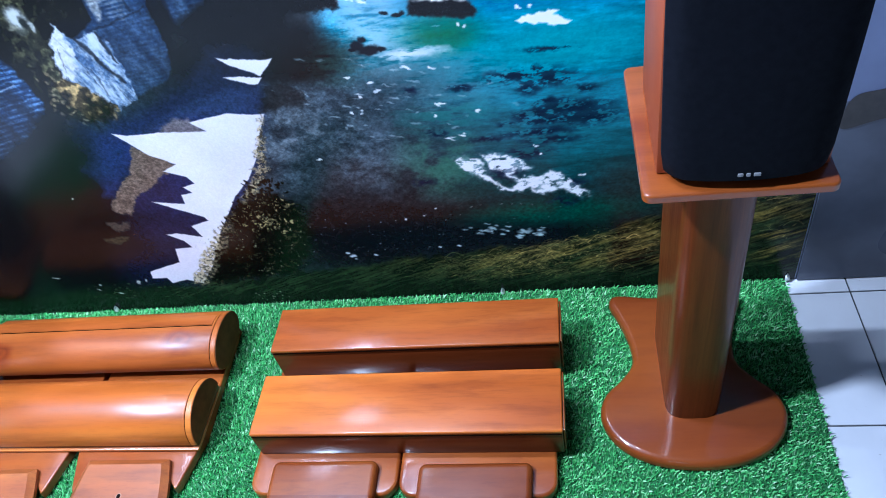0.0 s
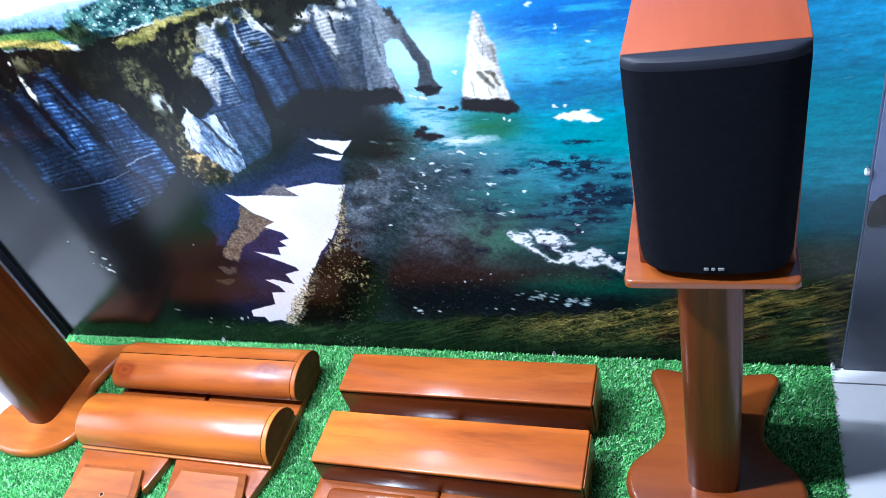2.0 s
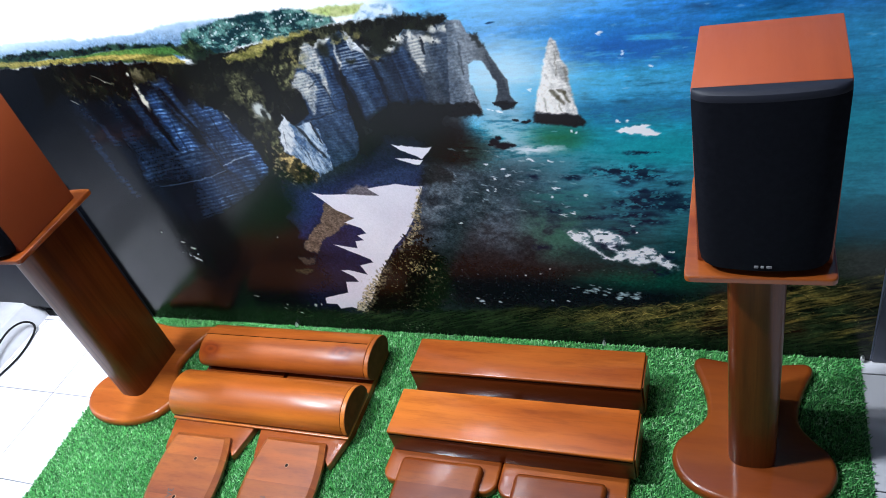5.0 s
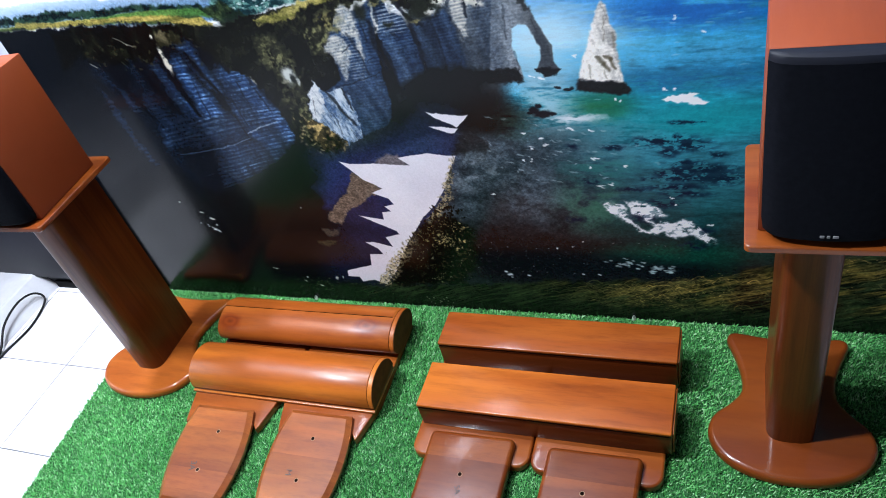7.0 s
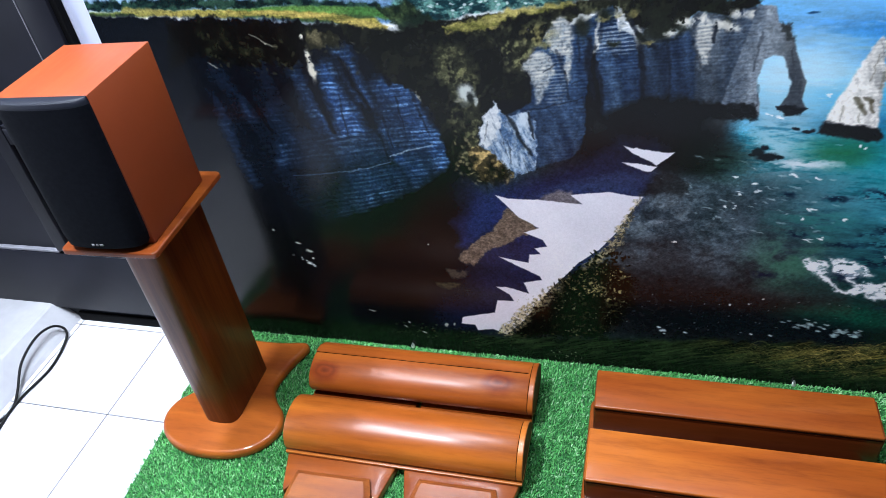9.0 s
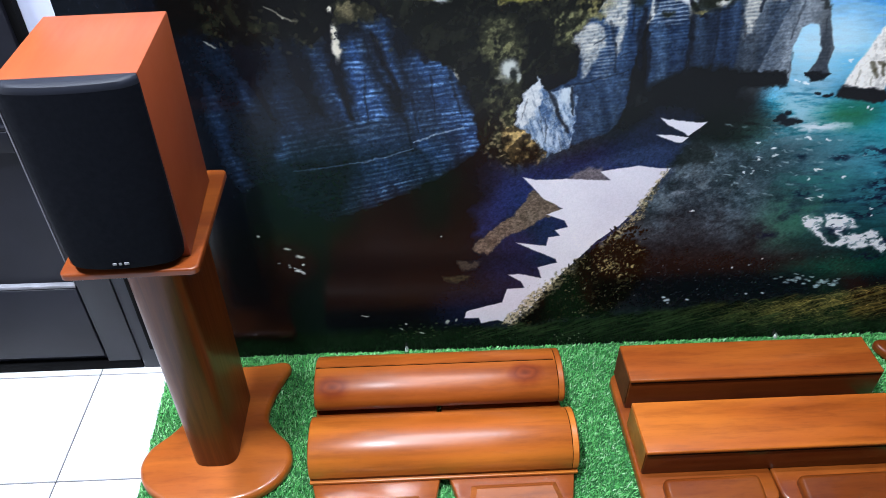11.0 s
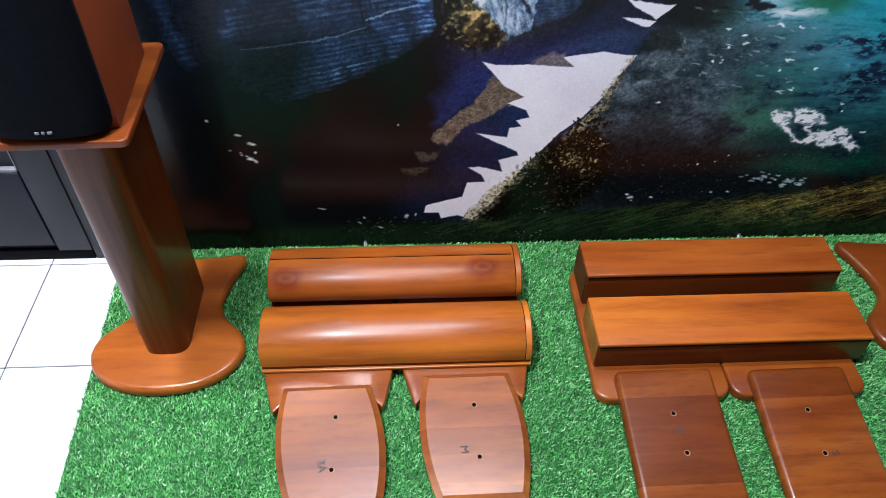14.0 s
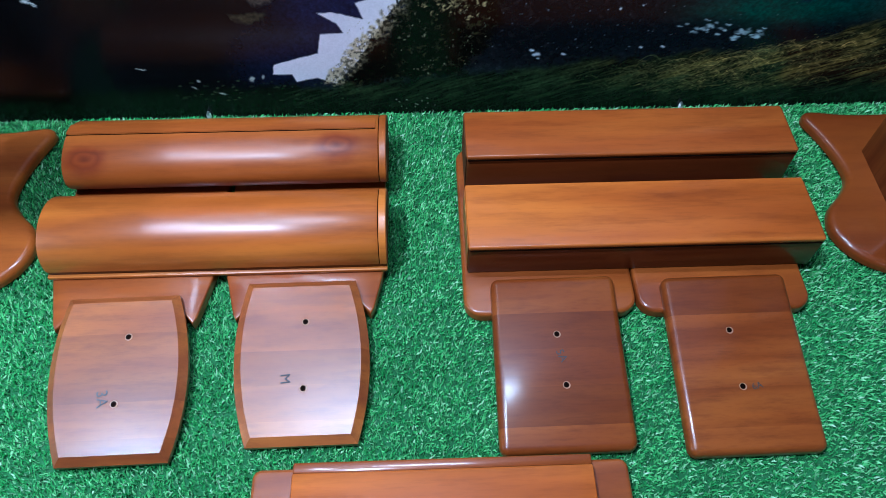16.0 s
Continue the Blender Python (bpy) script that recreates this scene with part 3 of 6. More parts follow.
    ripple = cloud(x * 26, (z + 0.04 * x) * 120, 49, 4, 0.65)
    sea = sea * (1 - 0.14 * fade(x, 0.1, 0.4))[..., None] * (0.72 + 0.34 * swell + 0.26 * chop + 0.60 * (ripple - 0.5))[..., None]
    lay(fade(x, -0.50, -0.36) * np.ones(x.shape), sea)
    lay((1 - fade(z, 0.93, 1.01)) * (1 - fade(x, -0.36, -0.30)), (8, 10, 13))
    lay(0.80 * blob(-0.236, 0.895, 0.16, 0.09, 0.9), (214, 236, 248))
    lay(0.55 * blob(-0.20, 1.07, 0.24, 0.07, 0.8), (166, 212, 240))
    lay(0.65 * blob(0.017, 0.847, 0.24, 0.028, 0.8) * fade(ripple, 0.30, 0.55), (74, 170, 216))
    lay(0.80 * blob(0.104, 0.935, 0.19, 0.042, 0.6) * fade(swell + 0.3 * ripple, 0.40, 0.62), (16, 82, 172))
    lay(0.55 * blob(-0.003, 0.98, 0.20, 0.028, 0.7) * fade(swell, 0.35, 0.6), (36, 120, 198))
    lay(0.45 * blob(0.40, 0.90, 0.24, 0.07, 0.7), (30, 128, 184))
    lay(0.60 * blob(0.046, 0.777, 0.20, 0.022, 0.7) * fade(ripple, 0.36, 0.55), (20, 84, 132))
    lay(0.75 * blob(0.099, 0.681, 0.13, 0.042, 0.8), (24, 152, 164))
    lay(0.5 * blob(0.50, 0.66, 0.18, 0.16, 0.7), (22, 132, 152))
    lay(0.7 * blob(0.50, 0.47, 0.16, 0.05, 0.6), (22, 72, 88))
    lay(0.8 * fade(x, 0.10, 0.34) * (1 - fade(z, 0.36, 0.43)), (50, 50, 42))
    lay(0.65 * blob(-0.22, 0.71, 0.10, 0.065, 0.8) * fade(ripple, 0.20, 0.60), (150, 196, 210))
    lay(0.75 * blob(-0.232, 0.612, 0.15, 0.065, 0.9) * fade(ripple, 0.25, 0.6), (116, 160, 178))
    lay(0.5 * blob(-0.108, 0.648, 0.12, 0.05, 0.9) * fade(ripple, 0.3, 0.6), (70, 140, 156))
    lay(0.62 * blob(-0.249, 0.758, 0.055, 0.085, 0.9) * fade(ripple, 0.22, 0.62), (178, 208, 220))
    # grey-blue shallows over weed, then nearly black water under the bank
    reef = fade(cloud(x * 7, z * 9, 61, 5), 0.34, 0.64)
    mossy = cloud(x * 16, z * 22, 65, 6, 0.68)
    near = fade(-0.33 * z - x, -0.20, 0.12) * (1 - fade(z, 0.60, 0.74))
    bottom = np.clip(0.12 + 0.50 * fade(mossy, 0.24, 0.80) * (0.40 + 0.70 * reef) + 0.22 * (fade(weed, 0.25, 0.80) - 0.4), 0, 1)
    shallow = tint((22, 31, 38), (112, 132, 148), bottom) * (0.72 + 0.40 * fade(z, 0.30, 0.52))[..., None]
    lay(0.95 * near * fade(x, -0.98, -0.82), shallow)
    lay(0.5 * blob(-0.454, 0.538, 0.12, 0.06, 0.9) * fade(mossy, 0.40, 0.70), (128, 138, 146))
    deep = blob(-0.414, 0.234, 0.42, 0.10, 0.8) * (0.70 + 0.40 * weed)
    lay(np.clip(deep, 0, 1), tint((9, 10, 13), (34, 30, 32), fade(weed, 0.5, 0.8)))
    lay(0.55 * blob(-0.186, 0.217, 0.30, 0.06, 0.8), (10, 22, 28))
    lay(0.62 * blob(-0.168, 0.431, 0.075, 0.080, 0.9) * fade(mossy, 0.30, 0.60), (58, 124, 96))
    lay(0.80 * blob(0.045, 0.269, 0.17, 0.036, 0.7) * (0.6 + 0.6 * ripple), (14, 78, 62))
    lay(0.50 * blob(-0.048, 0.346, 0.10, 0.030, 0.9), (18, 60, 58))
    lay(0.55 * blob(-0.136, 0.549, 0.09, 0.035, 0.8) * fade(ripple, 0.35, 0.6), (44, 116, 112))
    # dark weed beds under the clear water
    beds_at = (-0.012, 0.62, 0.040, 0.010), (0.033, 0.629, 0.036, 0.009), (0.069, 0.609, 0.040, 0.011), (0.024, 0.591, 0.016, 0.010), (0.128, 0.583, 0.018, 0.007), (0.053, 0.561, 0.030, 0.006), (0.103, 0.54, 0.060, 0.014), \
        (0.025, 0.531, 0.030, 0.010), (0.145, 0.512, 0.040, 0.012), (0.063, 0.514, 0.05, 0.008), (0.035, 0.49, 0.060, 0.007), (-0.1, 0.607, 0.022, 0.005), (-0.199, 0.611, 0.012, 0.006), (-0.164, 0.505, 0.016, 0.006), (-0.027, 0.515, 0.012, 0.004), \
        (0.068, 0.671, 0.035, 0.004), (0.01, 0.437, 0.040, 0.012), (0.059, 0.467, 0.05, 0.007), (-0.043, 0.394, 0.030, 0.018), (0.075, 0.299, 0.03, 0.008), (-0.068, 0.481, 0.03, 0.005), (-0.214, 0.383, 0.02, 0.006), (0.105, 0.349, 0.02, 0.008)
    lumpy = cloud(x * 48, z * 90, 73, 4, 0.7)
    for cx, cz, rx, rz in beds_at:
        lay(0.92 * blob(cx, cz, rx * 1.15, rz * 1.25, 0.8) * fade(lumpy, 0.36, 0.52), (12, 24, 48))
    # green shade below the needle, rocks and foam
    lay(0.80 * blob(-0.117, 0.724, 0.065, 0.036, 0.8) * (0.7 + 0.5 * ripple), (22, 98, 58))
    lay(0.92 * blob(-0.395, 0.703, 0.10, 0.050, 0.6), (9, 14, 15))
    lay(0.55 * blob(-0.326, 0.683, 0.05, 0.04, 0.8) * fade(ripple, 0.3, 0.6), (34, 64, 58))
    for cx, cz, rx, rz in ((-0.275, 0.718, 0.012, 0.009), (-0.256, 0.707, 0.022, 0.010), (-0.263, 0.73, 0.008, 0.006), (-0.232, 0.707, 0.010, 0.005), (-0.213, 0.774, 0.008, 0.004), (-0.187, 0.771, 0.012, 0.004), (-0.287, 0.712, 0.008, 0.004)):
        dab(cx, cz, rx, rz, (12, 16, 24), 0.95, rng.uniform(-0.3, 0.3), 0.35)
    lay(0.92 * blob(-0.183, 0.689, 0.055, 0.010, 0.8) * fade(ripple + 0.5 * (chop - 0.5), 0.30, 0.50), (222, 232, 240))
    lay(0.70 * blob(-0.134, 0.694, 0.025, 0.006, 0.8), (200, 222, 230))
    foam = fade(cloud(x * 52, z * 84, 81, 4, 0.65), 0.32, 0.46)
    veil = fade(cloud(x * 60, z * 80, 83, 4, 0.7), 0.30, 0.60)
    FOAM_PATCHES = ([(-0.142, 0.431), (-0.123, 0.441), (-0.102, 0.435), (-0.09, 0.422), (-0.085, 0.403), (-0.07, 0.38), (-0.062, 0.355), (-0.034, 0.346), (-0.019, 0.356), (-0.031, 0.375), (-0.045, 0.381), (-0.054, 0.4), (-0.073, 0.403), (-0.08, 0.422), (-0.087, 0.444), (-0.066, 0.441), (-0.039, 0.435), (-0.019, 0.426), (0.001, 0.413), (0.016, 0.4), (0.002, 0.394), (-0.018, 0.396), (-0.037, 0.388), (-0.017, 0.369), (0, 0.375), (0.017, 0.366), (0.023, 0.351), (-0.006, 0.343), (-0.035, 0.334), (-0.056, 0.346), (-0.075, 0.365), (-0.101, 0.388), (-0.125, 0.407)],
                    [(0.008, 0.366), (0.032, 0.37), (0.053, 0.382), (0.073, 0.378), (0.086, 0.358), (0.105, 0.339), (0.124, 0.324), (0.133, 0.307), (0.11, 0.314), (0.084, 0.329), (0.057, 0.336), (0.035, 0.324), (0.014, 0.327), (-0.003, 0.347)])
    for outline in FOAM_PATCHES:
        put(outline, (196, 212, 226), 0.60 * veil, 0.012, 1.5)
        put(outline, (238, 242, 248), foam, 0.004, 1.3)
    put([(0.016, 0.736), (0.037, 0.742), (0.055, 0.742), (0.07, 0.748), (0.089, 0.743), (0.079, 0.736), (0.093, 0.73), (0.109, 0.721), (0.099, 0.715), (0.077, 0.718), (0.056, 0.723), (0.039, 0.724), (0.022, 0.728)], (244, 248, 252), 1.0, 0.0025, 0.7)
    for k in range(70):
        a, b = rng.normal(-0.25, 0.10), rng.normal(0.59, 0.055)
        dab(a, b, rng.uniform(0.003, 0.011), rng.uniform(0.0012, 0.0026), (186, 208, 218), rng.uniform(0.10, 0.55), rng.normal(-0.25, 0.15))
    flecks = (-0.199, 0.661, 0.014), (-0.147, 0.656, 0.012), (-0.26, 0.618, 0.012), (-0.301, 0.611, 0.009), (-0.146, 0.578, 0.016), (-0.313, 0.654, 0.008), (-0.273, 0.639, 0.010), (-0.078, 0.551, 0.010), (-0.136, 0.492, 0.018), (-0.115, 0.501, 0.010), (-0.327, 0.572, 0.008), (-0.306, 0.573, 0.006), \
        (0.036, 0.43, 0.008), (0.116, 0.371, 0.009), (-0.159, 0.549, 0.006), (-0.425, 0.465, 0.006), (0.025, 0.455, 0.006), (0.021, 0.76, 0.012), (0.041, 0.759, 0.006), (-0.089, 0.736, 0.006), (-0.075, 0.736, 0.005), (-0.167, 0.852, 0.012), (0.101, 0.885, 0.008), (0.042, 0.923, 0.006), (-0, 0.971, 0.010), (-0.25, 0.801, 0.016), (-0.269, 0.808, 0.012)
    for cx, cz, rx in flecks:
        for k in range(3):
            dab(cx + rng.normal(0, 0.35 * rx), cz + rng.normal(0, 0.002), rx * rng.uniform(0.25, 0.65), rng.uniform(0.0014, 0.0028), (236, 243, 248), rng.uniform(0.6, 0.95), rng.normal(-0.28, 0.2), 0.4)
    for k in range(70):
        dab(rng.uniform(-0.3, 0.55), rng.uniform(0.74, 1.08), rng.uniform(0.004, 0.010), 0.0018, (160, 206, 230), rng.uniform(0.10, 0.45))
    for k in range(70):
        dab(rng.normal(-0.28, 0.18), rng.uniform(0.17, 0.31), rng.uniform(0.001, 0.0026), 0.0012, (150, 158, 168), rng.uniform(0.2, 0.7))
    for k in range(46):
        a, b = ((-0.015, 0.208), (-0.095, 0.226))[k % 3 == 0]
        dab(rng.normal(a, 0.022), rng.normal(b, 0.008), rng.uniform(0.003, 0.009), rng.uniform(0.0014, 0.003), (190, 216, 222), rng.uniform(0.3, 0.95), -0.25)
    for cx, cz, rx in ((-0.433, 0.166, 0.008), (-0.443, 0.175, 0.005), (-0.428, 0.155, 0.004), (-0.374, 0.165, 0.006), (-0.236, 0.282, 0.003), (-0.28, 0.274, 0.003), (-0.204, 0.3, 0.003), (-0.172, 0.178, 0.004), (-0.216, 0.176, 0.004)):
        dab(cx, cz, rx, 0.55 * rx, (220, 230, 238), 0.9)
    dab(-0.222, 1.018, 0.010, 0.003, (30, 70, 110))
    # far hills, woods, fields
    put(FAR_HILL, tint((88, 122, 158), (184, 206, 228), fade(z + 0.03 * hill, 1.06, 1.14)), 1.0, 0.005, 0.6)
    put(WOOD_HILL, tint((14, 42, 48), (88, 130, 122), fade(hill, 0.35, 0.68)), 1.0, 0.004, 0.8)
    for k in range(130):
        dab(rng.uniform(-1.0, -0.60), rng.uniform(1.03, 1.095), rng.uniform(0.0015, 0.005), rng.uniform(0.0015, 0.003), (206, 216, 216), rng.uniform(0.2, 0.9))
    put(FAR_FIELD, tint((140, 162, 84), (220, 220, 166), hill), 1.0, 0.004, 0.6)
    put(FAR_CHALK, tint((112, 156, 194), (212, 228, 240), fade(hill, 0.3, 0.7)), 1.0, 0.004, 0.8)
    put(TREES, tint((10, 24, 26), (40, 66, 54), fade(hill, 0.35, 0.7)), 1.0, 0.004, 1.4)
    furrow = cloud(x * 10, (z - 0.03 * x) * 90, 113, 3)
    put(FIELD, tint((54, 76, 44), (150, 140, 66), fade(furrow, 0.28, 0.66)), 1.0, 0.004, 0.6)
    put([(-1.444, 1.055), (-1.301, 1.057), (-1.182, 1.057), (-1.09, 1.053), (-1.018, 1.036), (-1.037, 1.02), (-1.101, 1.036), (-1.21, 1.044), (-1.348, 1.049)], tint((52, 96, 44), (96, 134, 66), furrow), 0.95, 0.004, 0.5)
    put([(-1.444, 1.055), (-1.269, 1.045), (-1.147, 1.037), (-1.091, 1.022), (-1.048, 1.008), (-1.057, 1), (-1.12, 1.006), (-1.184, 1.025), (-1.295, 1.037), (-1.416, 1.042)], tint((104, 98, 46), (176, 156, 84), fade(furrow, 0.25, 0.6)), 0.95, 0.003, 0.5)
    put([(-1.686, 1.066), (-1.558, 1.055), (-1.394, 1.044), (-1.379, 1.035), (-1.568, 1.044), (-1.701, 1.05)], tint((112, 106, 54), (160, 146, 78), furrow), 0.85, 0.003, 0.8)
    put([(-1.071, 1.054), (-0.996, 1.058), (-0.959, 1.03), (-0.926, 1.011), (-0.926, 0.996), (-0.998, 0.994), (-1.041, 1.014)], tint((14, 26, 18), (70, 86, 48), fade(clump, 0.35, 0.7)), 0.95, 0.005, 1.4)

    # left cliff: dark blue chalk with strata and gullies, fading into shade
    dip = 0.06 + 0.50 * np.clip(0.86 - z, 0, 0.36)
    bend = z - dip * (x + 1.1) + 0.007 * (cloud(x * 9, z * 9, 121, 3) - 0.5) + 0.003 * (cloud(x * 40, z * 20, 122, 2) - 0.5)
    wander = 0.9 * cloud(x * 5, bend * 26, 124, 3) + 0.25 * cloud(x * 40, bend * 60, 125, 2)
    lines = (0.5 + 0.5 * np.sin(math.tau * (bend / 0.0125 + wander))) ** 1.6
    hair = fade(lattice(x * 22, bend * 330, 126), 0.45, 0.75)
    course = lattice(x * 2.5, bend * 48, 127)
    chips = cloud(x * 75, bend * 82, 129, 3, 0.7)
    fluting = cloud(x * 20 + 6 * z, z * 4, 136, 3, 0.55)
    strata = np.clip((0.70 * lines + 0.35 * hair) * (0.25 + 0.95 * course) * (0.35 + 0.85 * fade(chips, 0.32, 0.62)), 0, 1.2)
    light = glow(((0.78, [(-1.307, 0.914), (-1.286, 0.92), (-1.266, 0.899), (-1.255, 0.818), (-1.235, 0.741), (-1.281, 0.734), (-1.296, 0.804)]),
                  (1.00, [(-1.236, 0.919), (-1.202, 0.93), (-1.188, 0.872), (-1.167, 0.808), (-1.143, 0.742), (-1.22, 0.735), (-1.228, 0.806)]),
                  (0.80, [(-1.194, 0.962), (-1.155, 0.958), (-1.141, 0.911), (-1.117, 0.835), (-1.122, 0.806), (-1.156, 0.832), (-1.178, 0.909)]),
                  (0.96, [(-1.118, 0.88), (-1.059, 0.895), (-1.019, 0.877), (-0.982, 0.757), (-0.952, 0.744), (-0.935, 0.7), (-0.945, 0.652), (-1.032, 0.615), (-1.089, 0.668), (-1.115, 0.754)]),
                  (0.46, [(-1.39, 0.751), (-1.233, 0.765), (-1.146, 0.747), (-1.106, 0.754), (-1.087, 0.668), (-1.166, 0.649), (-1.294, 0.632), (-1.413, 0.637)]),
                  (0.58, [(-1.243, 0.639), (-1.099, 0.66), (-0.945, 0.652), (-1.026, 0.579), (-1.105, 0.551), (-1.173, 0.501), (-1.24, 0.472), (-1.284, 0.489)]),
                  (0.18, [(-1.444, 0.645), (-1.243, 0.633), (-1.24, 0.472), (-1.295, 0.462), (-1.4, 0.517)]),
                  (0.34, [(-1.47, 0.857), (-1.442, 0.826), (-1.434, 0.764), (-1.466, 0.763)]), (0.34, [(-1.53, 0.855), (-1.504, 0.799), (-1.501, 0.662), (-1.482, 0.588), (-1.499, 0.569), (-1.527, 0.647), (-1.54, 0.758)]),
                  (0.22, [(-1.399, 0.937), (-1.34, 0.939), (-1.338, 0.842), (-1.387, 0.828)]), (0.36, [(-1.369, 0.843), (-1.338, 0.844), (-1.324, 0.747), (-1.381, 0.732), (-1.414, 0.788)]),
                  (0.24, [(-1.519, 0.927), (-1.483, 0.91), (-1.463, 0.851), (-1.489, 0.835), (-1.518, 0.883)]), (0.10, [(-1.528, 0.836), (-1.339, 0.867), (-1.294, 0.65), (-1.397, 0.589), (-1.485, 0.588)])))
    light = light * (0.50 + 0.62 * fade(fluting, 0.30, 0.66)) * (0.85 + 0.3 * (weed - 0.5))
    rock = tint((9, 13, 19), (26, 47, 82), np.clip(light * 1.25, 0, 1)) + np.array((100, 124, 142)) * (light ** 1.15 * strata)[..., None]
    rock = rock * (0.84 + 0.30 * grit)[..., None]
    put(CLIFF_A, rock, 1.0, 0.006, 1.5)
    put([(-1.817, 0.439), (-1.352, 0.453), (-1.18, 0.497), (-1.014, 0.589), (-0.94, 0.657), (-0.912, 0.602), (-0.969, 0.478), (-1.248, 0.32), (-1.656, 0.263), (-1.888, 0.265)], (9, 13, 15), 0.96, 0.030, 1.0)
    # gullies, the dark scrub under the rim and its lit edges
    for line, wide in (([(-1.263, 0.956), (-1.26, 0.872), (-1.235, 0.745)], 0.036), ([(-1.178, 0.935), (-1.157, 0.872), (-1.129, 0.808)], 0.026), ([(-1.086, 0.941), (-1.071, 0.873)], 0.034), ([(-1.134, 0.815), (-1.117, 0.74), (-1.105, 0.661)], 0.010), ([(-1.026, 0.873), (-1.007, 0.794), (-0.993, 0.743)], 0.010),
                       ([(-1.358, 0.943), (-1.339, 0.857), (-1.299, 0.759)], 0.030), ([(-1.45, 0.93), (-1.434, 0.842), (-1.401, 0.749)], 0.030), ([(-1.06, 0.844), (-1.052, 0.756)], 0.005), ([(-0.962, 0.751), (-0.949, 0.65)], 0.009), ([(-1.103, 0.793), (-1.09, 0.706)], 0.007), ([(-1.199, 0.844), (-1.2, 0.738)], 0.006)):
        cut(line, wide, (9, 11, 17), 0.92 if wide > 0.02 else 0.5)
    put([(-1.578, 1.028), (-1.402, 1.03), (-1.266, 1.021), (-1.173, 1.02), (-1.116, 0.974), (-1.048, 0.916), (-1.026, 0.886), (-1.05, 0.903), (-1.09, 0.916), (-1.121, 0.951), (-1.156, 0.974), (-1.225, 0.969), (-1.265, 0.949), (-1.297, 0.908), (-1.334, 0.929), (-1.396, 0.915), (-1.465, 0.93), (-1.548, 0.952), (-1.629, 0.901)], tint((8, 9, 9), (26, 28, 19), fade(clump, 0.50, 0.80)), 1.0, 0.008, 2.4)
    put([(-1.173, 1.017), (-1.107, 0.957), (-1.062, 0.914), (-1.015, 0.873), (-0.982, 0.824), (-0.952, 0.744), (-0.949, 0.65), (-0.928, 0.651), (-0.923, 0.759), (-0.95, 0.873), (-0.992, 0.94), (-1.05, 0.979), (-1.111, 0.999)], tint((9, 10, 9), (44, 46, 28), fade(clump, 0.50, 0.80)), 1.0, 0.008, 1.6)
    for cx, cz, rx, rz in ((-1.251, 0.908, 0.008, 0.026), (-1.251, 0.942, 0.006, 0.016), (-1.061, 0.911, 0.004, 0.018), (-1.007, 0.855, 0.008, 0.016), (-1.001, 0.842, 0.005, 0.010), (-1.066, 0.934, 0.008, 0.005), (-1.096, 0.943, 0.008, 0.004), (-1.257, 0.988, 0.003, 0.008), (-1.1, 0.957, 0.008, 0.003), (-1.02, 0.866, 0.008, 0.005)):
        lay(0.95 * blob(cx, cz, rx, rz, 0.6) * fade(chips, 0.30, 0.50), (216, 210, 192))
    put([(-1.236, 1.008), (-1.204, 1.001), (-1.178, 0.994), (-1.17, 0.97), (-1.212, 0.966), (-1.243, 0.953), (-1.252, 0.972)], tint((34, 34, 22), (112, 104, 76), fade(clump, 0.35, 0.7)), 0.85, 0.006, 2.0)
    for line, c in (([(-1.384, 0.998), (-1.349, 0.973), (-1.323, 0.964)], (150, 146, 130)), ([(-1.143, 0.975), (-1.123, 0.965)], (130, 124, 104)), ([(-1.516, 0.93), (-1.494, 0.916)], (150, 150, 140)), ([(-1.101, 0.951), (-1.057, 0.94), (-1.05, 0.916)], (190, 184, 166)), ([(-1.102, 0.682), (-1.056, 0.698), (-0.99, 0.718)], (150, 168, 188)), ([(-1.247, 0.629), (-1.167, 0.645), (-1.104, 0.667)], (92, 112, 140)), ([(-1.376, 0.613), (-1.247, 0.629)], (60, 78, 104))):
        cut(line, 0.0035, c, 0.65, 0.6)
    for k in range(70):
        a = rng.uniform(-1.50, -1.02)
        dab(a, rng.uniform(0.90, 1.0), rng.uniform(0.002, 0.007), rng.uniform(0.002, 0.004), (66, 62, 42), rng.uniform(0.15, 0.55), rng.uniform(0, 3))

    # wooded valley and cliff tops
    sunny = glow(((0.50, [(-0.946, 0.952), (-0.913, 0.967), (-0.879, 0.939), (-0.859, 0.853), (-0.867, 0.796), (-0.927, 0.845), (-0.962, 0.9)]), (0.46, [(-0.943, 0.817), (-0.866, 0.804), (-0.856, 0.746), (-0.873, 0.692), (-0.92, 0.664), (-0.938, 0.751)]),
                  (0.72, [(-0.829, 0.986), (-0.732, 0.989), (-0.708, 0.956), (-0.76, 0.897), (-0.821, 0.923)]), (0.45, [(-0.743, 1.016), (-0.675, 1.034), (-0.659, 0.997), (-0.71, 0.974), (-0.746, 0.987)]), (0.30, [(-0.856, 0.989), (-0.79, 1.006), (-0.744, 0.987), (-0.792, 0.963)]), (0.35, [(-0.674, 1.055), (-0.525, 1.051), (-0.524, 1.031), (-0.609, 1.019), (-0.669, 1.032)])), 0.016, 2.2)
    foliage = tint((9, 11, 9), (124, 124, 84), np.clip((0.10 + sunny) * (0.10 + 0.45 * fade(clump, 0.38, 0.66) + 0.80 * fade(leafy, 0.45, 0.80)) * (0.75 + 0.5 * grainy), 0, 1))
    put(VALLEY, foliage, 1.0, 0.006, 1.6)
    meadow = cloud(x * 24, z * 60, 155, 4)
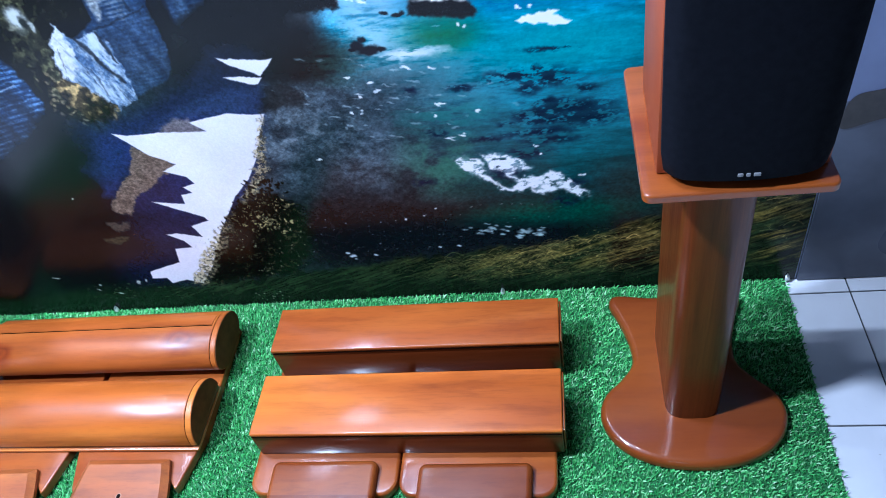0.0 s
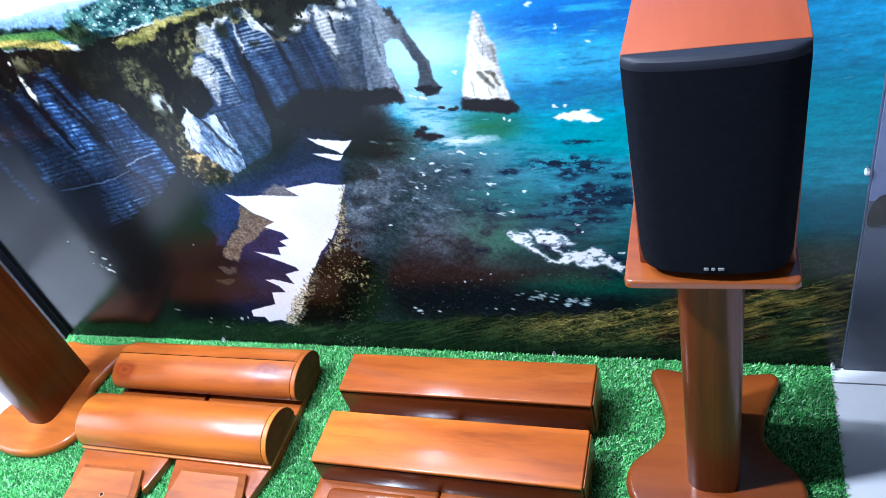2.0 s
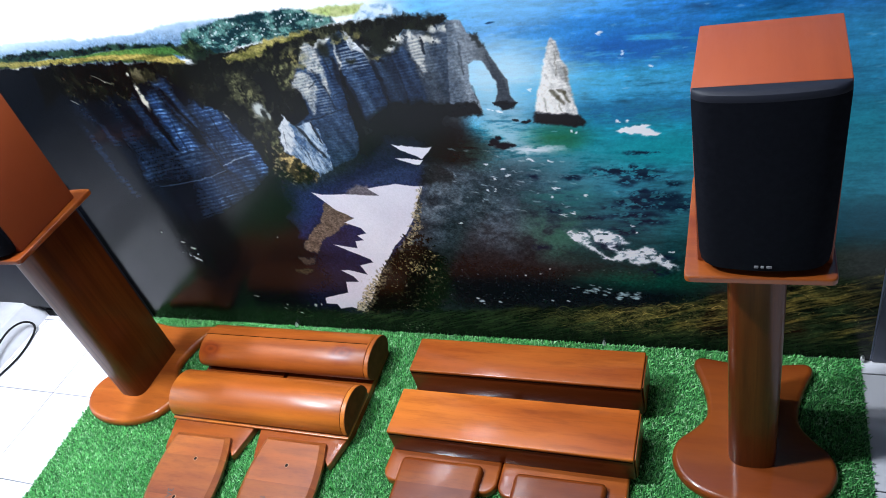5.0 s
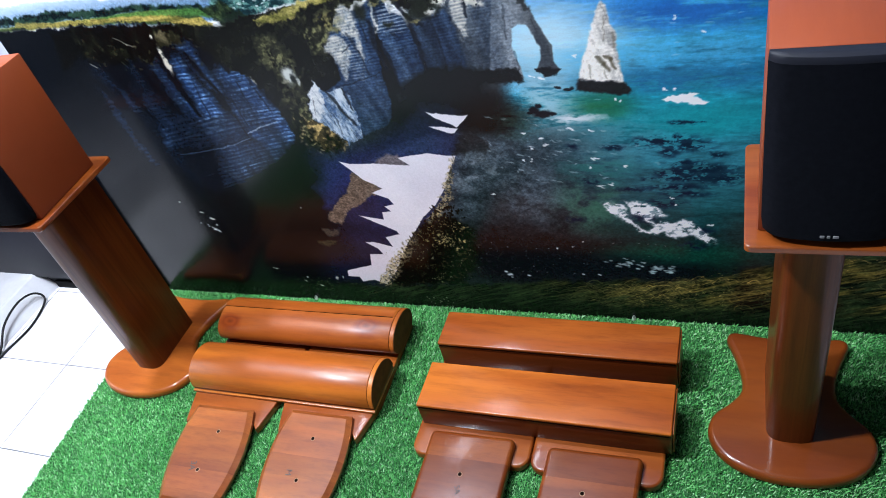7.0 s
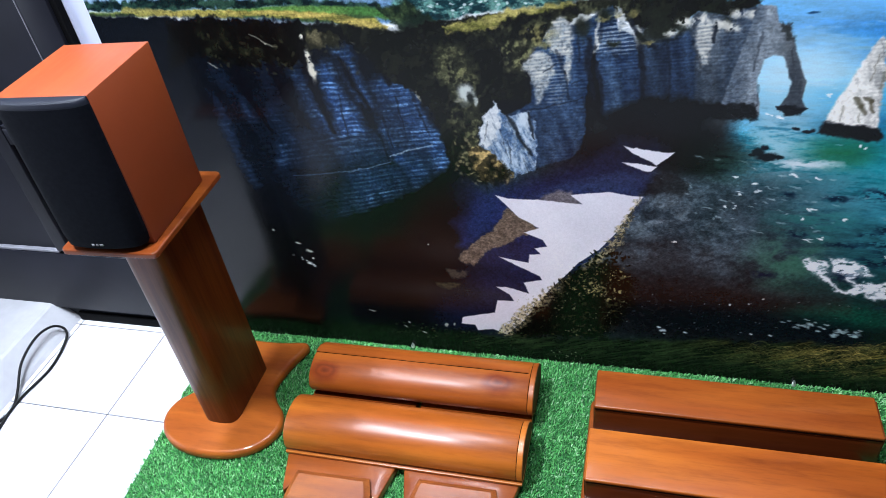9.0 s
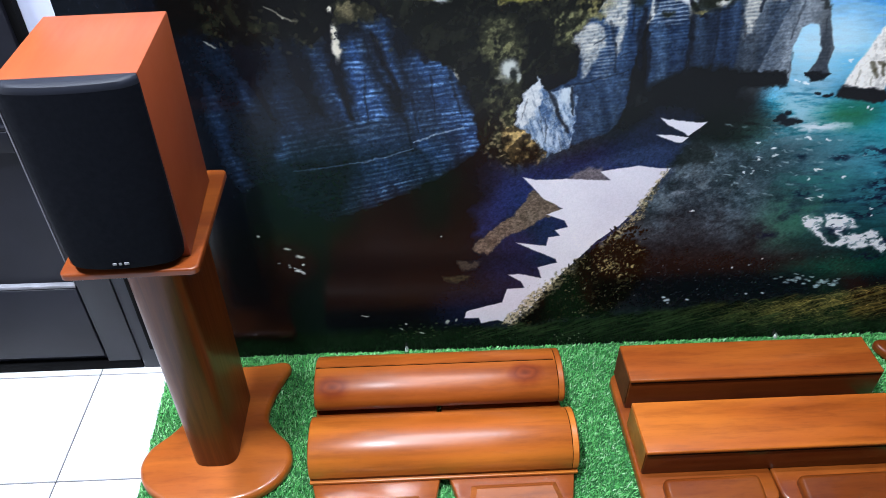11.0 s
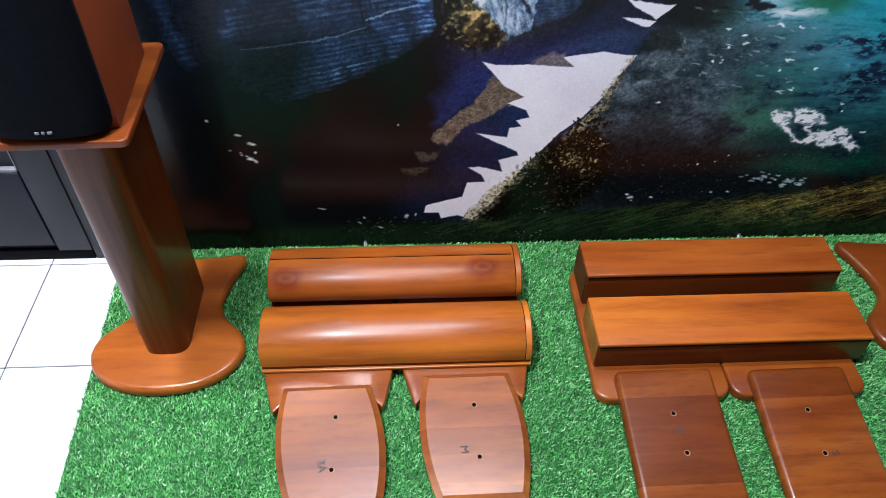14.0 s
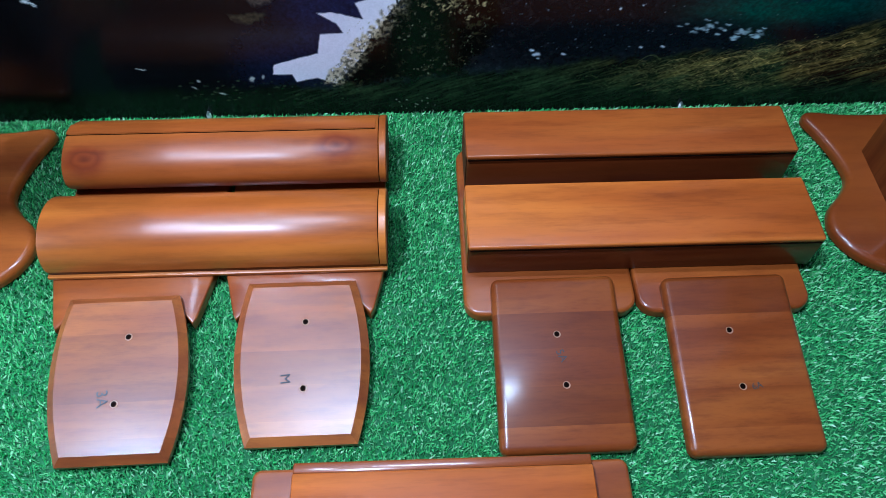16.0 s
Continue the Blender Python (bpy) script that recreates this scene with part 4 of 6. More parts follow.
    put([(-0.927, 1.005), (-0.859, 1.018), (-0.788, 1.037), (-0.674, 1.055), (-0.663, 1.048), (-0.686, 1.039), (-0.742, 1.029), (-0.789, 1.021), (-0.825, 1), (-0.886, 0.992), (-0.92, 0.995)], tint((96, 96, 44), (172, 160, 92), fade(meadow, 0.3, 0.7)), 0.95, 0.005, 1.4)
    for cx, cz, rx, rz, c, al in ((-0.895, 0.851, 0.018, 0.022, (196, 202, 198), 0.95), (-0.886, 0.84, 0.008, 0.014, (22, 26, 24), 0.95), (-0.874, 0.832, 0.006, 0.012, (170, 176, 172), 0.9), (-0.913, 0.834, 0.010, 0.005, (120, 120, 104), 0.8), (-0.901, 0.823, 0.012, 0.006, (70, 74, 66), 0.8)):
        dab(cx, cz, rx, rz, c, al)
    for k in range(60):
        dab(rng.normal(-0.90, 0.022), rng.uniform(0.60, 0.74), rng.uniform(0.002, 0.006), rng.uniform(0.002, 0.004), (156, 142, 104), rng.uniform(0.2, 0.75), rng.uniform(0, 3))

    # far cliffs: blue chalk in fine beds, pale where the sun catches a prow
    slant = z - 0.10 * x + 0.005 * (cloud(x * 10, z * 7, 161, 3) - 0.5)
    drift = 0.8 * cloud(x * 6, slant * 24, 158, 3) + 0.25 * cloud(x * 44, slant * 60, 159, 2)
    fine_beds = 0.75 * (0.5 + 0.5 * np.sin(math.tau * (slant / 0.0082 + drift))) ** 1.4 + 0.35 * fade(lattice(x * 26, slant * 380, 160), 0.4, 0.75)
    courses = lattice(x * 2, slant * 60, 165)
    chalk = np.clip(0.16 + 0.50 * fine_beds * (0.15 + 1.1 * courses) * (0.5 + 0.6 * fade(z, 0.75, 0.98)) + 0.60 * (cloud(x * 90, slant * 114, 163, 2) - 0.5), 0, 1)
    slabs = cloud(x * 26 + 4.5 * z, z * 3.6, 169, 3)
    wall_blue = tint((17, 33, 60), (104, 136, 170), np.clip(0.62 * chalk + 0.36 * fade(slabs, 0.25, 0.75) - 0.06, 0, 1))
    wall_deep = tint((17, 29, 50), (80, 108, 144), np.clip(0.45 * chalk + 0.50 * fade(slabs, 0.25, 0.75) - 0.05, 0, 1))
    wall_grey = tint((38, 52, 72), (150, 164, 176), np.clip(0.40 * chalk + 0.50 * fade(slabs, 0.2, 0.8), 0, 1))
    cream = tint((84, 98, 112), (240, 234, 220), np.clip(0.25 + 0.85 * chalk * fade(chips, 0.15, 0.5) + 0.2 * (grainy - 0.5), 0, 1))
    put(CLIFF_D, wall_grey * (0.62 + 0.30 * fade(x, -0.44, -0.34))[..., None] * (0.80 + 0.20 * fade(z, 0.83, 0.95))[..., None], 1.0, 0.003, 0.6)
    put([(-0.52, 0.954), (-0.478, 0.971), (-0.469, 0.923), (-0.466, 0.838), (-0.507, 0.822), (-0.516, 0.886)], wall_deep * 0.74, 1.0, 0.006, 1.0)
    put([(-0.476, 0.976), (-0.432, 0.987), (-0.417, 0.911), (-0.415, 0.841), (-0.464, 0.835)], wall_deep, 0.95, 0.006, 1.0)
    put([(-0.423, 0.923), (-0.401, 0.935), (-0.384, 0.836), (-0.415, 0.836)], wall_grey * 0.72, 0.9, 0.006, 1.0)
    put([(-0.419, 0.998), (-0.408, 1.026), (-0.393, 0.981), (-0.399, 0.917), (-0.409, 0.911), (-0.426, 0.952)], cream, 0.92, 0.005, 0.9)
    put([(-0.425, 0.99), (-0.413, 0.968), (-0.416, 0.913), (-0.408, 0.905), (-0.4, 0.953), (-0.372, 0.991), (-0.395, 1.007)], cream, 0.45, 0.006, 1.4)
    put(CLIFF_C, wall_blue * (0.86 + 0.14 * fade(z, 0.82, 0.95))[..., None], 1.0, 0.003, 0.6)
    put([(-0.617, 0.985), (-0.587, 1.005), (-0.572, 1.039), (-0.553, 1.018), (-0.537, 0.983), (-0.532, 0.945), (-0.574, 0.941), (-0.619, 0.946)], cream * np.array((0.86, 0.92, 1.0)), 0.55 * fade(fine_beds, 0.2, 0.7), 0.006, 1.4)
    put([(-0.575, 1.041), (-0.56, 1.032), (-0.556, 1.001), (-0.569, 0.99)], cream, 0.9, 0.004, 1.2)
    put([(-0.617, 1.019), (-0.607, 1.019), (-0.61, 0.961), (-0.619, 0.943)], cream, 0.85, 0.003, 1.2)
    put(CLIFF_B, wall_blue * (0.84 + 0.20 * fade(z, 0.70, 0.90))[..., None], 1.0, 0.003, 0.6)
    put([(-0.712, 0.986), (-0.697, 1.015), (-0.68, 1.023), (-0.664, 1.009), (-0.66, 0.973), (-0.662, 0.924), (-0.67, 0.873), (-0.677, 0.886), (-0.678, 0.937), (-0.705, 0.947)], cream, 0.95, 0.005, 0.9)
    put([(-0.743, 0.944), (-0.72, 0.947), (-0.705, 0.937), (-0.698, 0.899), (-0.713, 0.873), (-0.739, 0.826), (-0.743, 0.86), (-0.752, 0.902), (-0.765, 0.906)], cream, 0.92, 0.005, 0.9)
    put([(-0.705, 0.937), (-0.678, 0.937), (-0.671, 0.86), (-0.69, 0.82), (-0.72, 0.833)], cream, 0.30 * fade(fine_beds, 0.2, 0.7), 0.008, 1.2)
    for line, wide in (([(-0.628, 0.973), (-0.63, 0.924), (-0.618, 0.847)], 0.018), ([(-0.693, 0.949), (-0.677, 0.899), (-0.67, 0.84)], 0.009), ([(-0.528, 0.983), (-0.52, 0.911), (-0.517, 0.822)], 0.014), ([(-0.612, 0.924), (-0.602, 0.873), (-0.598, 0.807)], 0.010), ([(-0.475, 0.965), (-0.466, 0.899), (-0.464, 0.838)], 0.006), ([(-0.429, 0.964), (-0.409, 0.911)], 0.009), ([(-0.52, 0.971), (-0.498, 0.953)], 0.012),
                       ([(-0.555, 1.029), (-0.534, 0.983), (-0.509, 0.957)], 0.010), ([(-0.58, 0.942), (-0.568, 0.93)], 0.008), ([(-0.651, 0.985), (-0.646, 0.924)], 0.005), ([(-0.602, 1.008), (-0.608, 0.967)], 0.008), ([(-0.389, 1.003), (-0.391, 0.964)], 0.010), ([(-0.663, 0.873), (-0.642, 0.886)], 0.003), ([(-0.764, 0.809), (-0.665, 0.834), (-0.639, 0.847)], 0.0035), ([(-0.724, 0.899), (-0.694, 0.922)], 0.003)):
        cut(line, wide, (13, 18, 28), 0.85 if wide > 0.0095 else 0.5, 0.6)
    for cx, cz, rx, rz in ((-0.642, 0.997, 0.016, 0.020), (-0.598, 1.025, 0.016, 0.014), (-0.58, 0.963, 0.012, 0.006), (-0.534, 1.02, 0.016, 0.016), (-0.5, 0.988, 0.024, 0.016), (-0.464, 0.999, 0.03, 0.014), (-0.434, 1.01, 0.014, 0.012), (-0.368, 1.004, 0.012, 0.016), (-0.473, 0.982, 0.020, 0.012), (-0.503, 1.019, 0.03, 0.014), (-0.414, 1.033, 0.05, 0.012), (-0.531, 0.981, 0.012, 0.012)):
        lay(0.95 * blob(cx, cz, rx, rz, 0.7) * fade(clump, 0.30, 0.46), (22, 26, 18))
    for cx, cz, rx, rz in ((-0.716, 0.962, 0.014, 0.008), (-0.509, 0.965, 0.016, 0.005), (-0.728, 0.987, 0.03, 0.016), (-0.591, 1.018, 0.03, 0.008), (-0.531, 1.022, 0.02, 0.008)):
        lay(0.75 * blob(cx, cz, rx, rz, 0.8) * fade(leafy, 0.35, 0.65), (132, 124, 76))
    # white rocks on the near rim of the far cliff
    for cx, cz, rx in ((-0.445, 1.002, 0.012), (-0.408, 1.008, 0.008), (-0.362, 0.99, 0.014), (-0.324, 1.018, 0.014), (-0.473, 0.982, 0.010), (-0.308, 1.029, 0.008), (-0.449, 1.007, 0.012), (-0.423, 1.004, 0.010), (-0.382, 0.997, 0.012), (-0.354, 1.019, 0.014)):
        lay(0.85 * blob(cx, cz, rx, 0.008, 0.7) * fade(chips, 0.34, 0.52), (226, 224, 214))
    # pointed rock with its brown skirt
    facets = relief(40, 22, 175, 3, 0.6, -0.008, 0.003)
    flutes = cloud(x * 90 + 34 * z, z * 22, 177, 4, 0.65)
    put([(-0.83, 0.829), (-0.821, 0.81), (-0.803, 0.797), (-0.764, 0.805), (-0.746, 0.784), (-0.742, 0.734), (-0.748, 0.658), (-0.802, 0.632), (-0.837, 0.67), (-0.874, 0.712), (-0.873, 0.753), (-0.857, 0.797)], tint((62, 88, 124), (186, 202, 218), np.clip(0.35 * fade(facets, 0.3, 0.7) + 0.55 * fade(flutes, 0.35, 0.65) + 0.6 * (grainy - 0.45), 0, 1)), 1.0, 0.003, 1.0)
    put([(-0.83, 0.829), (-0.82, 0.804), (-0.825, 0.768), (-0.834, 0.746), (-0.853, 0.713), (-0.874, 0.718), (-0.873, 0.753), (-0.857, 0.797)], tint((150, 160, 172), (252, 252, 250), np.clip(0.5 + 0.6 * (grainy - 0.3) - 0.5 * fade(flutes, 0.52, 0.68), 0, 1)), 0.95, 0.004, 1.4)
    put([(-0.784, 0.798), (-0.758, 0.805), (-0.753, 0.77), (-0.767, 0.755)], (206, 216, 224), 0.7, 0.005, 1.5)
    for line, wide in (([(-0.805, 0.797), (-0.786, 0.755), (-0.756, 0.696)], 0.012), ([(-0.758, 0.805), (-0.749, 0.741)], 0.008), ([(-0.807, 0.732), (-0.804, 0.671)], 0.004), ([(-0.824, 0.761), (-0.81, 0.686)], 0.003), ([(-0.853, 0.782), (-0.862, 0.731)], 0.003), ([(-0.776, 0.688), (-0.765, 0.649)], 0.004)):
        cut(line, wide, (20, 26, 34), 0.85 if wide > 0.007 else 0.35, 0.5)
    put([(-0.912, 0.711), (-0.874, 0.718), (-0.851, 0.704), (-0.83, 0.673), (-0.806, 0.643), (-0.817, 0.61), (-0.849, 0.602), (-0.879, 0.624), (-0.9, 0.66)], tint((16, 14, 9), (150, 128, 82), fade(clump, 0.44, 0.72) * (0.4 + 0.9 * fade(leafy, 0.4, 0.7))), 0.96, 0.005, 1.8)
    put(CLIFF_FOOT, (10, 13, 15), 1.0, 0.012, 1.5)
    put([(-0.636, 0.84), (-0.612, 0.807), (-0.603, 0.791), (-0.535, 0.797), (-0.513, 0.822), (-0.415, 0.836), (-0.413, 0.815), (-0.5, 0.795), (-0.522, 0.778), (-0.605, 0.751), (-0.635, 0.719)], tint((12, 16, 18), (40, 46, 46), fade(clump, 0.45, 0.75)), 0.9, 0.006, 1.5)
    # arch and needle
    put([(-0.319, 1.037), (-0.288, 1.033), (-0.28, 1), (-0.259, 0.994), (-0.248, 0.97), (-0.237, 0.939), (-0.226, 0.911), (-0.213, 0.882), (-0.212, 0.844), (-0.201, 0.822), (-0.22, 0.815), (-0.254, 0.823), (-0.241, 0.847), (-0.237, 0.879), (-0.249, 0.908), (-0.26, 0.933), (-0.279, 0.937), (-0.294, 0.926), (-0.3, 0.89), (-0.298, 0.859), (-0.288, 0.832), (-0.286, 0.806), (-0.306, 0.797), (-0.368, 0.802), (-0.341, 0.933)], tint((58, 70, 86), (172, 182, 190), np.clip(0.40 * fade(slabs, 0.25, 0.7) + 0.25 * grainy + 0.35 * chalk, 0, 1)) * (0.98 - 0.34 * fade(x, -0.30, -0.235))[..., None], 1.0, 0.0025, 0.35)
    put([(-0.282, 1.001), (-0.258, 0.996), (-0.244, 0.966), (-0.257, 0.965), (-0.272, 0.98)], (34, 38, 38), 0.8, 0.004, 1.6)
    for line, wide in (([(-0.241, 0.899), (-0.236, 0.87)], 0.006), ([(-0.222, 0.88), (-0.221, 0.855)], 0.005), ([(-0.247, 0.951), (-0.242, 0.918)], 0.004), ([(-0.305, 0.983), (-0.312, 0.903)], 0.005), ([(-0.297, 0.873), (-0.294, 0.829)], 0.006)):
        cut(line, wide, (40, 46, 54), 0.45, 0.7)
    put([(-0.256, 0.829), (-0.237, 0.831), (-0.217, 0.826), (-0.198, 0.819), (-0.209, 0.808), (-0.234, 0.804), (-0.248, 0.814)], (11, 14, 19), 0.97, 0.003, 1.0)
    put([(-0.504, 0.843), (-0.417, 0.836), (-0.361, 0.832), (-0.298, 0.83), (-0.286, 0.811), (-0.291, 0.796), (-0.37, 0.796), (-0.456, 0.802), (-0.514, 0.813)], (11, 13, 15), 0.97, 0.005, 1.4)
    side = fade(x - 0.28 * (0.97 - z), -0.15, -0.085)
    needle = tint((248, 246, 240), (120, 122, 122), np.clip(0.60 * side * (0.6 + 0.5 * fine_beds) + 0.7 * (0.5 - grainy) + 0.25 * fade(flutes, 0.5, 0.7), 0, 1))
    put(NEEDLE, needle, 1.0, 0.003, 0.6)
    for line, wide in (([(-0.117, 0.846), (-0.104, 0.828), (-0.093, 0.813)], 0.011), ([(-0.104, 0.847), (-0.088, 0.838), (-0.081, 0.815)], 0.010), ([(-0.098, 0.935), (-0.099, 0.882)], 0.004), ([(-0.134, 0.831), (-0.135, 0.795)], 0.004), ([(-0.081, 0.901), (-0.079, 0.867)], 0.006), ([(-0.103, 0.814), (-0.102, 0.792)], 0.004)):
        cut(line, wide, (70, 66, 48), 0.75 if wide > 0.009 else 0.35, 0.6)
    put(NEEDLE_FOOT, (14, 16, 20), 1.0, 0.004, 0.8)

    # beach in shade, lit beach, sand
    beach = [(-0.849, 0.58), (-0.819, 0.57), (-0.749, 0.572), (-0.641, 0.563), (-0.669, 0.589), (-0.58, 0.603), (-0.537, 0.594), (-0.503, 0.591), (-0.525, 0.553), (-0.554, 0.492), (-0.598, 0.429), (-0.649, 0.382), (-0.691, 0.324), (-0.729, 0.275), (-0.765, 0.214), (-0.797, 0.161), (-0.852, 0.096), (-0.89, 0.113), (-0.934, 0.103), (-0.94, 0.124), (-0.98, 0.125), (-0.975, 0.151), (-0.88, 0.18), (-0.87, 0.227), (-0.823, 0.23), (-0.834, 0.251), (-0.869, 0.278), (-0.839, 0.279), (-0.781, 0.262), (-0.793, 0.3), (-0.744, 0.313), (-0.749, 0.325), (-0.855, 0.384), (-0.777, 0.37), (-0.774, 0.398), (-0.745, 0.402), (-0.76, 0.42), (-0.729, 0.428), (-0.739, 0.448), (-0.784, 0.469), (-0.746, 0.485), (-0.795, 0.515)]
    close = inside(x, z, beach)
    navy = tint((9, 12, 15), (30, 38, 78), (1 - fade(-close, 0.0, 0.14)) * (0.45 + 0.55 * fade(z, 0.10, 0.5)))
    lay(cover(SHADE, 0.030, 1.0), navy * (0.86 + 0.28 * grit)[..., None])
    put([(-0.968, 0.487), (-0.887, 0.57), (-0.844, 0.581), (-0.861, 0.537), (-0.909, 0.481), (-0.95, 0.442)], (36, 46, 96), 0.6, 0.02, 1.0)
    put([(-0.628, 0.607), (-0.552, 0.619), (-0.489, 0.606), (-0.505, 0.667), (-0.46, 0.724), (-0.485, 0.74), (-0.557, 0.752), (-0.629, 0.677)], (26, 34, 62), 0.55, 0.02, 1.0)
    put([(-0.909, 0.509), (-0.847, 0.567), (-0.816, 0.533), (-0.837, 0.506), (-0.868, 0.471), (-0.9, 0.443), (-0.939, 0.407), (-0.962, 0.413)], (34, 46, 98), 0.75, 0.014, 1.0)
    put([(-0.805, 0.567), (-0.739, 0.594), (-0.688, 0.62), (-0.555, 0.657), (-0.483, 0.658), (-0.503, 0.629), (-0.523, 0.595), (-0.668, 0.598), (-0.692, 0.574), (-0.749, 0.574)], (44, 57, 92), 0.70, 0.016, 1.0)
    put([(-0.821, 0.54), (-0.742, 0.482), (-0.783, 0.464), (-0.826, 0.435), (-0.88, 0.403), (-0.903, 0.375), (-0.923, 0.345), (-0.964, 0.366), (-0.944, 0.396), (-0.918, 0.421), (-0.892, 0.45), (-0.861, 0.475), (-0.838, 0.513)], tint((92, 78, 66), (128, 111, 96), fade(weed, 0.25, 0.75)), 0.94, 0.004, 1.0)
    put([(-1, 0.325), (-0.942, 0.33), (-0.954, 0.305), (-0.986, 0.297)], (86, 77, 66), 0.75, 0.006, 1.6)
    put([(-1.04, 0.275), (-0.969, 0.281), (-0.975, 0.265), (-1.028, 0.26)], (76, 72, 50), 0.70, 0.006, 1.6)
    put([(-0.746, 0.574), (-0.698, 0.604), (-0.666, 0.598), (-0.642, 0.558), (-0.703, 0.561)], (114, 106, 108), 0.85, 0.007, 1.0)
    sand_white = tint((222, 219, 232), (240, 237, 246), cloud(x * 8, z * 8, 191, 3)) * (0.97 + 0.05 * grit)[..., None]
    put(beach, sand_white, 1.0, 0.0018, 0.20)
    put([(-0.551, 0.727), (-0.525, 0.721), (-0.491, 0.715), (-0.465, 0.712), (-0.442, 0.713), (-0.464, 0.69), (-0.478, 0.679), (-0.498, 0.69), (-0.525, 0.705)], (228, 226, 236), 1.0, 0.0018, 0.35)
    put([(-0.553, 0.684), (-0.522, 0.681), (-0.476, 0.675), (-0.488, 0.66), (-0.507, 0.663), (-0.531, 0.673)], (228, 226, 236), 1.0, 0.0018, 0.35)
    shore = [(-0.510, 0.60), (-0.550, 0.505), (-0.592, 0.430), (-0.665, 0.345), (-0.735, 0.275), (-0.810, 0.190), (-0.880, 0.095), (-0.80, 0.085), (-0.735, 0.215), (-0.640, 0.335), (-0.560, 0.43), (-0.525, 0.52)]
    put(shore, tint((60, 54, 32), (182, 166, 122), fade(grit, 0.35, 0.6)), 0.75 * fade(weed, 0.26, 0.5), 0.006, 2.2)
    put([(-0.511, 0.595), (-0.484, 0.63), (-0.46, 0.661), (-0.424, 0.649), (-0.396, 0.609), (-0.424, 0.592), (-0.469, 0.601)], tint((10, 13, 17), (40, 46, 50), mossy), 0.85, 0.008, 2.0)
    # thicket with yellow specks
    put(BUSH, tint((6, 7, 6), (44, 42, 26), fade(weed, 0.45, 0.75) * (0.5 + 0.8 * fade(leafy, 0.4, 0.7))), 1.0, 0.014, 2.0)
    sprigs = [(rng.normal(-0.60, 0.030), rng.normal(0.310, 0.030)) for k in range(16)] + [(rng.normal(-0.63, 0.06), rng.normal(0.21, 0.06)) for k in range(16)]
    for k in range(380):
        i = rng.randint(32) if k % 3 else rng.randint(16)
        a, b = sprigs[i]
        size = rng.uniform(0.0012, 0.0052) if i < 16 else rng.uniform(0.0010, 0.0030)
        dab(a + rng.normal(0, 0.012), b + rng.normal(0, 0.012), size, size * rng.uniform(0.25, 0.7), (186, 170, 116) if i < 16 else (142, 140, 108), rng.uniform(0.25, 0.95), rng.uniform(0, 3))
    for k in range(420):
        b = rng.uniform(0.08, 0.42)
        dab(-0.62 - 0.62 * (0.36 - b) + rng.normal(0.018, 0.032), b, rng.uniform(0.002, 0.008), rng.uniform(0.002, 0.004), (11, 12, 9), 0.92, rng.uniform(0, 3))
    # dark foreground bank with grass and straw
    edge = np.interp(x, [-1.9, -1.2, -0.84, -0.36, -0.03, 0.12, 0.35, 0.6], [0.085, 0.085, 0.085, 0.140, 0.165, 0.185, 0.26, 0.31])
    bank = 1 - fade(z - edge + 0.035 * (cloud(x * 40, z * 14, 211, 4) - 0.5), -0.012, 0.012)
    along, across = 0.94 * x + 0.33 * z, 0.94 * z - 0.33 * x
    sway = across + 0.010 * cloud(x * 14, z * 14, 221, 3)
    blades = 0.6 * cloud(along * 24, sway * 240, 223, 3) + 0.4 * cloud(x * 16, z * 22, 225, 3)
    depth = fade(z, 0.0, 0.07)
    straw = fade(x, -0.46, -0.02) * fade(cloud(along * 9, sway * 46, 227, 3), 0.36, 0.62) * fade(z, 0.05, 0.10)
    lay(bank, tint((10, 14, 10), (48, 62, 36), fade(blades, 0.25, 0.80) * (0.20 + 0.80 * depth) * fade(x, -1.20, -0.80)))
    lay(0.50 * bank * straw * fade(blades, 0.30, 0.60), tint((84, 70, 30), (186, 148, 66), fade(blades, 0.35, 0.7)))
    tufts = [(rng.normal(0.02, 0.20), rng.uniform(0.35, 1.0)) for k in range(60)]
    for k in range(2600):
        if k % 3 == 0:
            a = rng.uniform(-0.95, 0.58)
            share = rng.uniform(0.1, 1.0)
        else:
            a, share = tufts[rng.randint(60)]
            a, share = a + rng.normal(0, 0.018), np.clip(share + rng.normal(0, 0.08), 0.05, 1.0)
        a = min(a, 0.58)
        top = np.interp(a, [-1.0, -0.84, -0.36, -0.03, 0.12, 0.35, 0.6], [0.08, 0.08, 0.13, 0.155, 0.175, 0.24, 0.29])
        b = top * share
        warm = np.clip((a + 0.42) / 0.35, 0, 1) * rng.uniform(0.2, 1.0) * np.clip(b / 0.07, 0.1, 1)
        col = np.array((44, 60, 36)) * (1 - warm) + np.array((214, 178, 98)) * warm
        lean = rng.choice((-1, 1), p=(0.4, 0.6))
        stroke(a, b, lean * rng.uniform(0.012, 0.05), rng.uniform(-0.020, 0.026), rng.uniform(0.002, 0.018), rng.uniform(0.0005, 0.0012), col * rng.uniform(0.6, 1.25), rng.uniform(0.15, 0.80) * (0.25 + 0.75 * b / top))
    for k in range(8):
        stroke(-0.70 + rng.normal(0, 0.03), 0.03 + rng.uniform(0, 0.02), rng.uniform(0.008, 0.02), -0.022, 0.004, 0.0012, (176, 178, 150), 0.7)
    # thin surf and small lights in the dark corner
    for k in range(26):
        u = rng.rand()
        dab(-1.452 + 0.065 * u + rng.normal(0, 0.002), 0.345 - 0.042 * u ** 1.3 + rng.normal(0, 0.002), rng.uniform(0.0015, 0.006) * (0.4 + 0.6 * u), 0.0018, (206, 212, 208), rng.uniform(0.3, 0.9), -0.4)
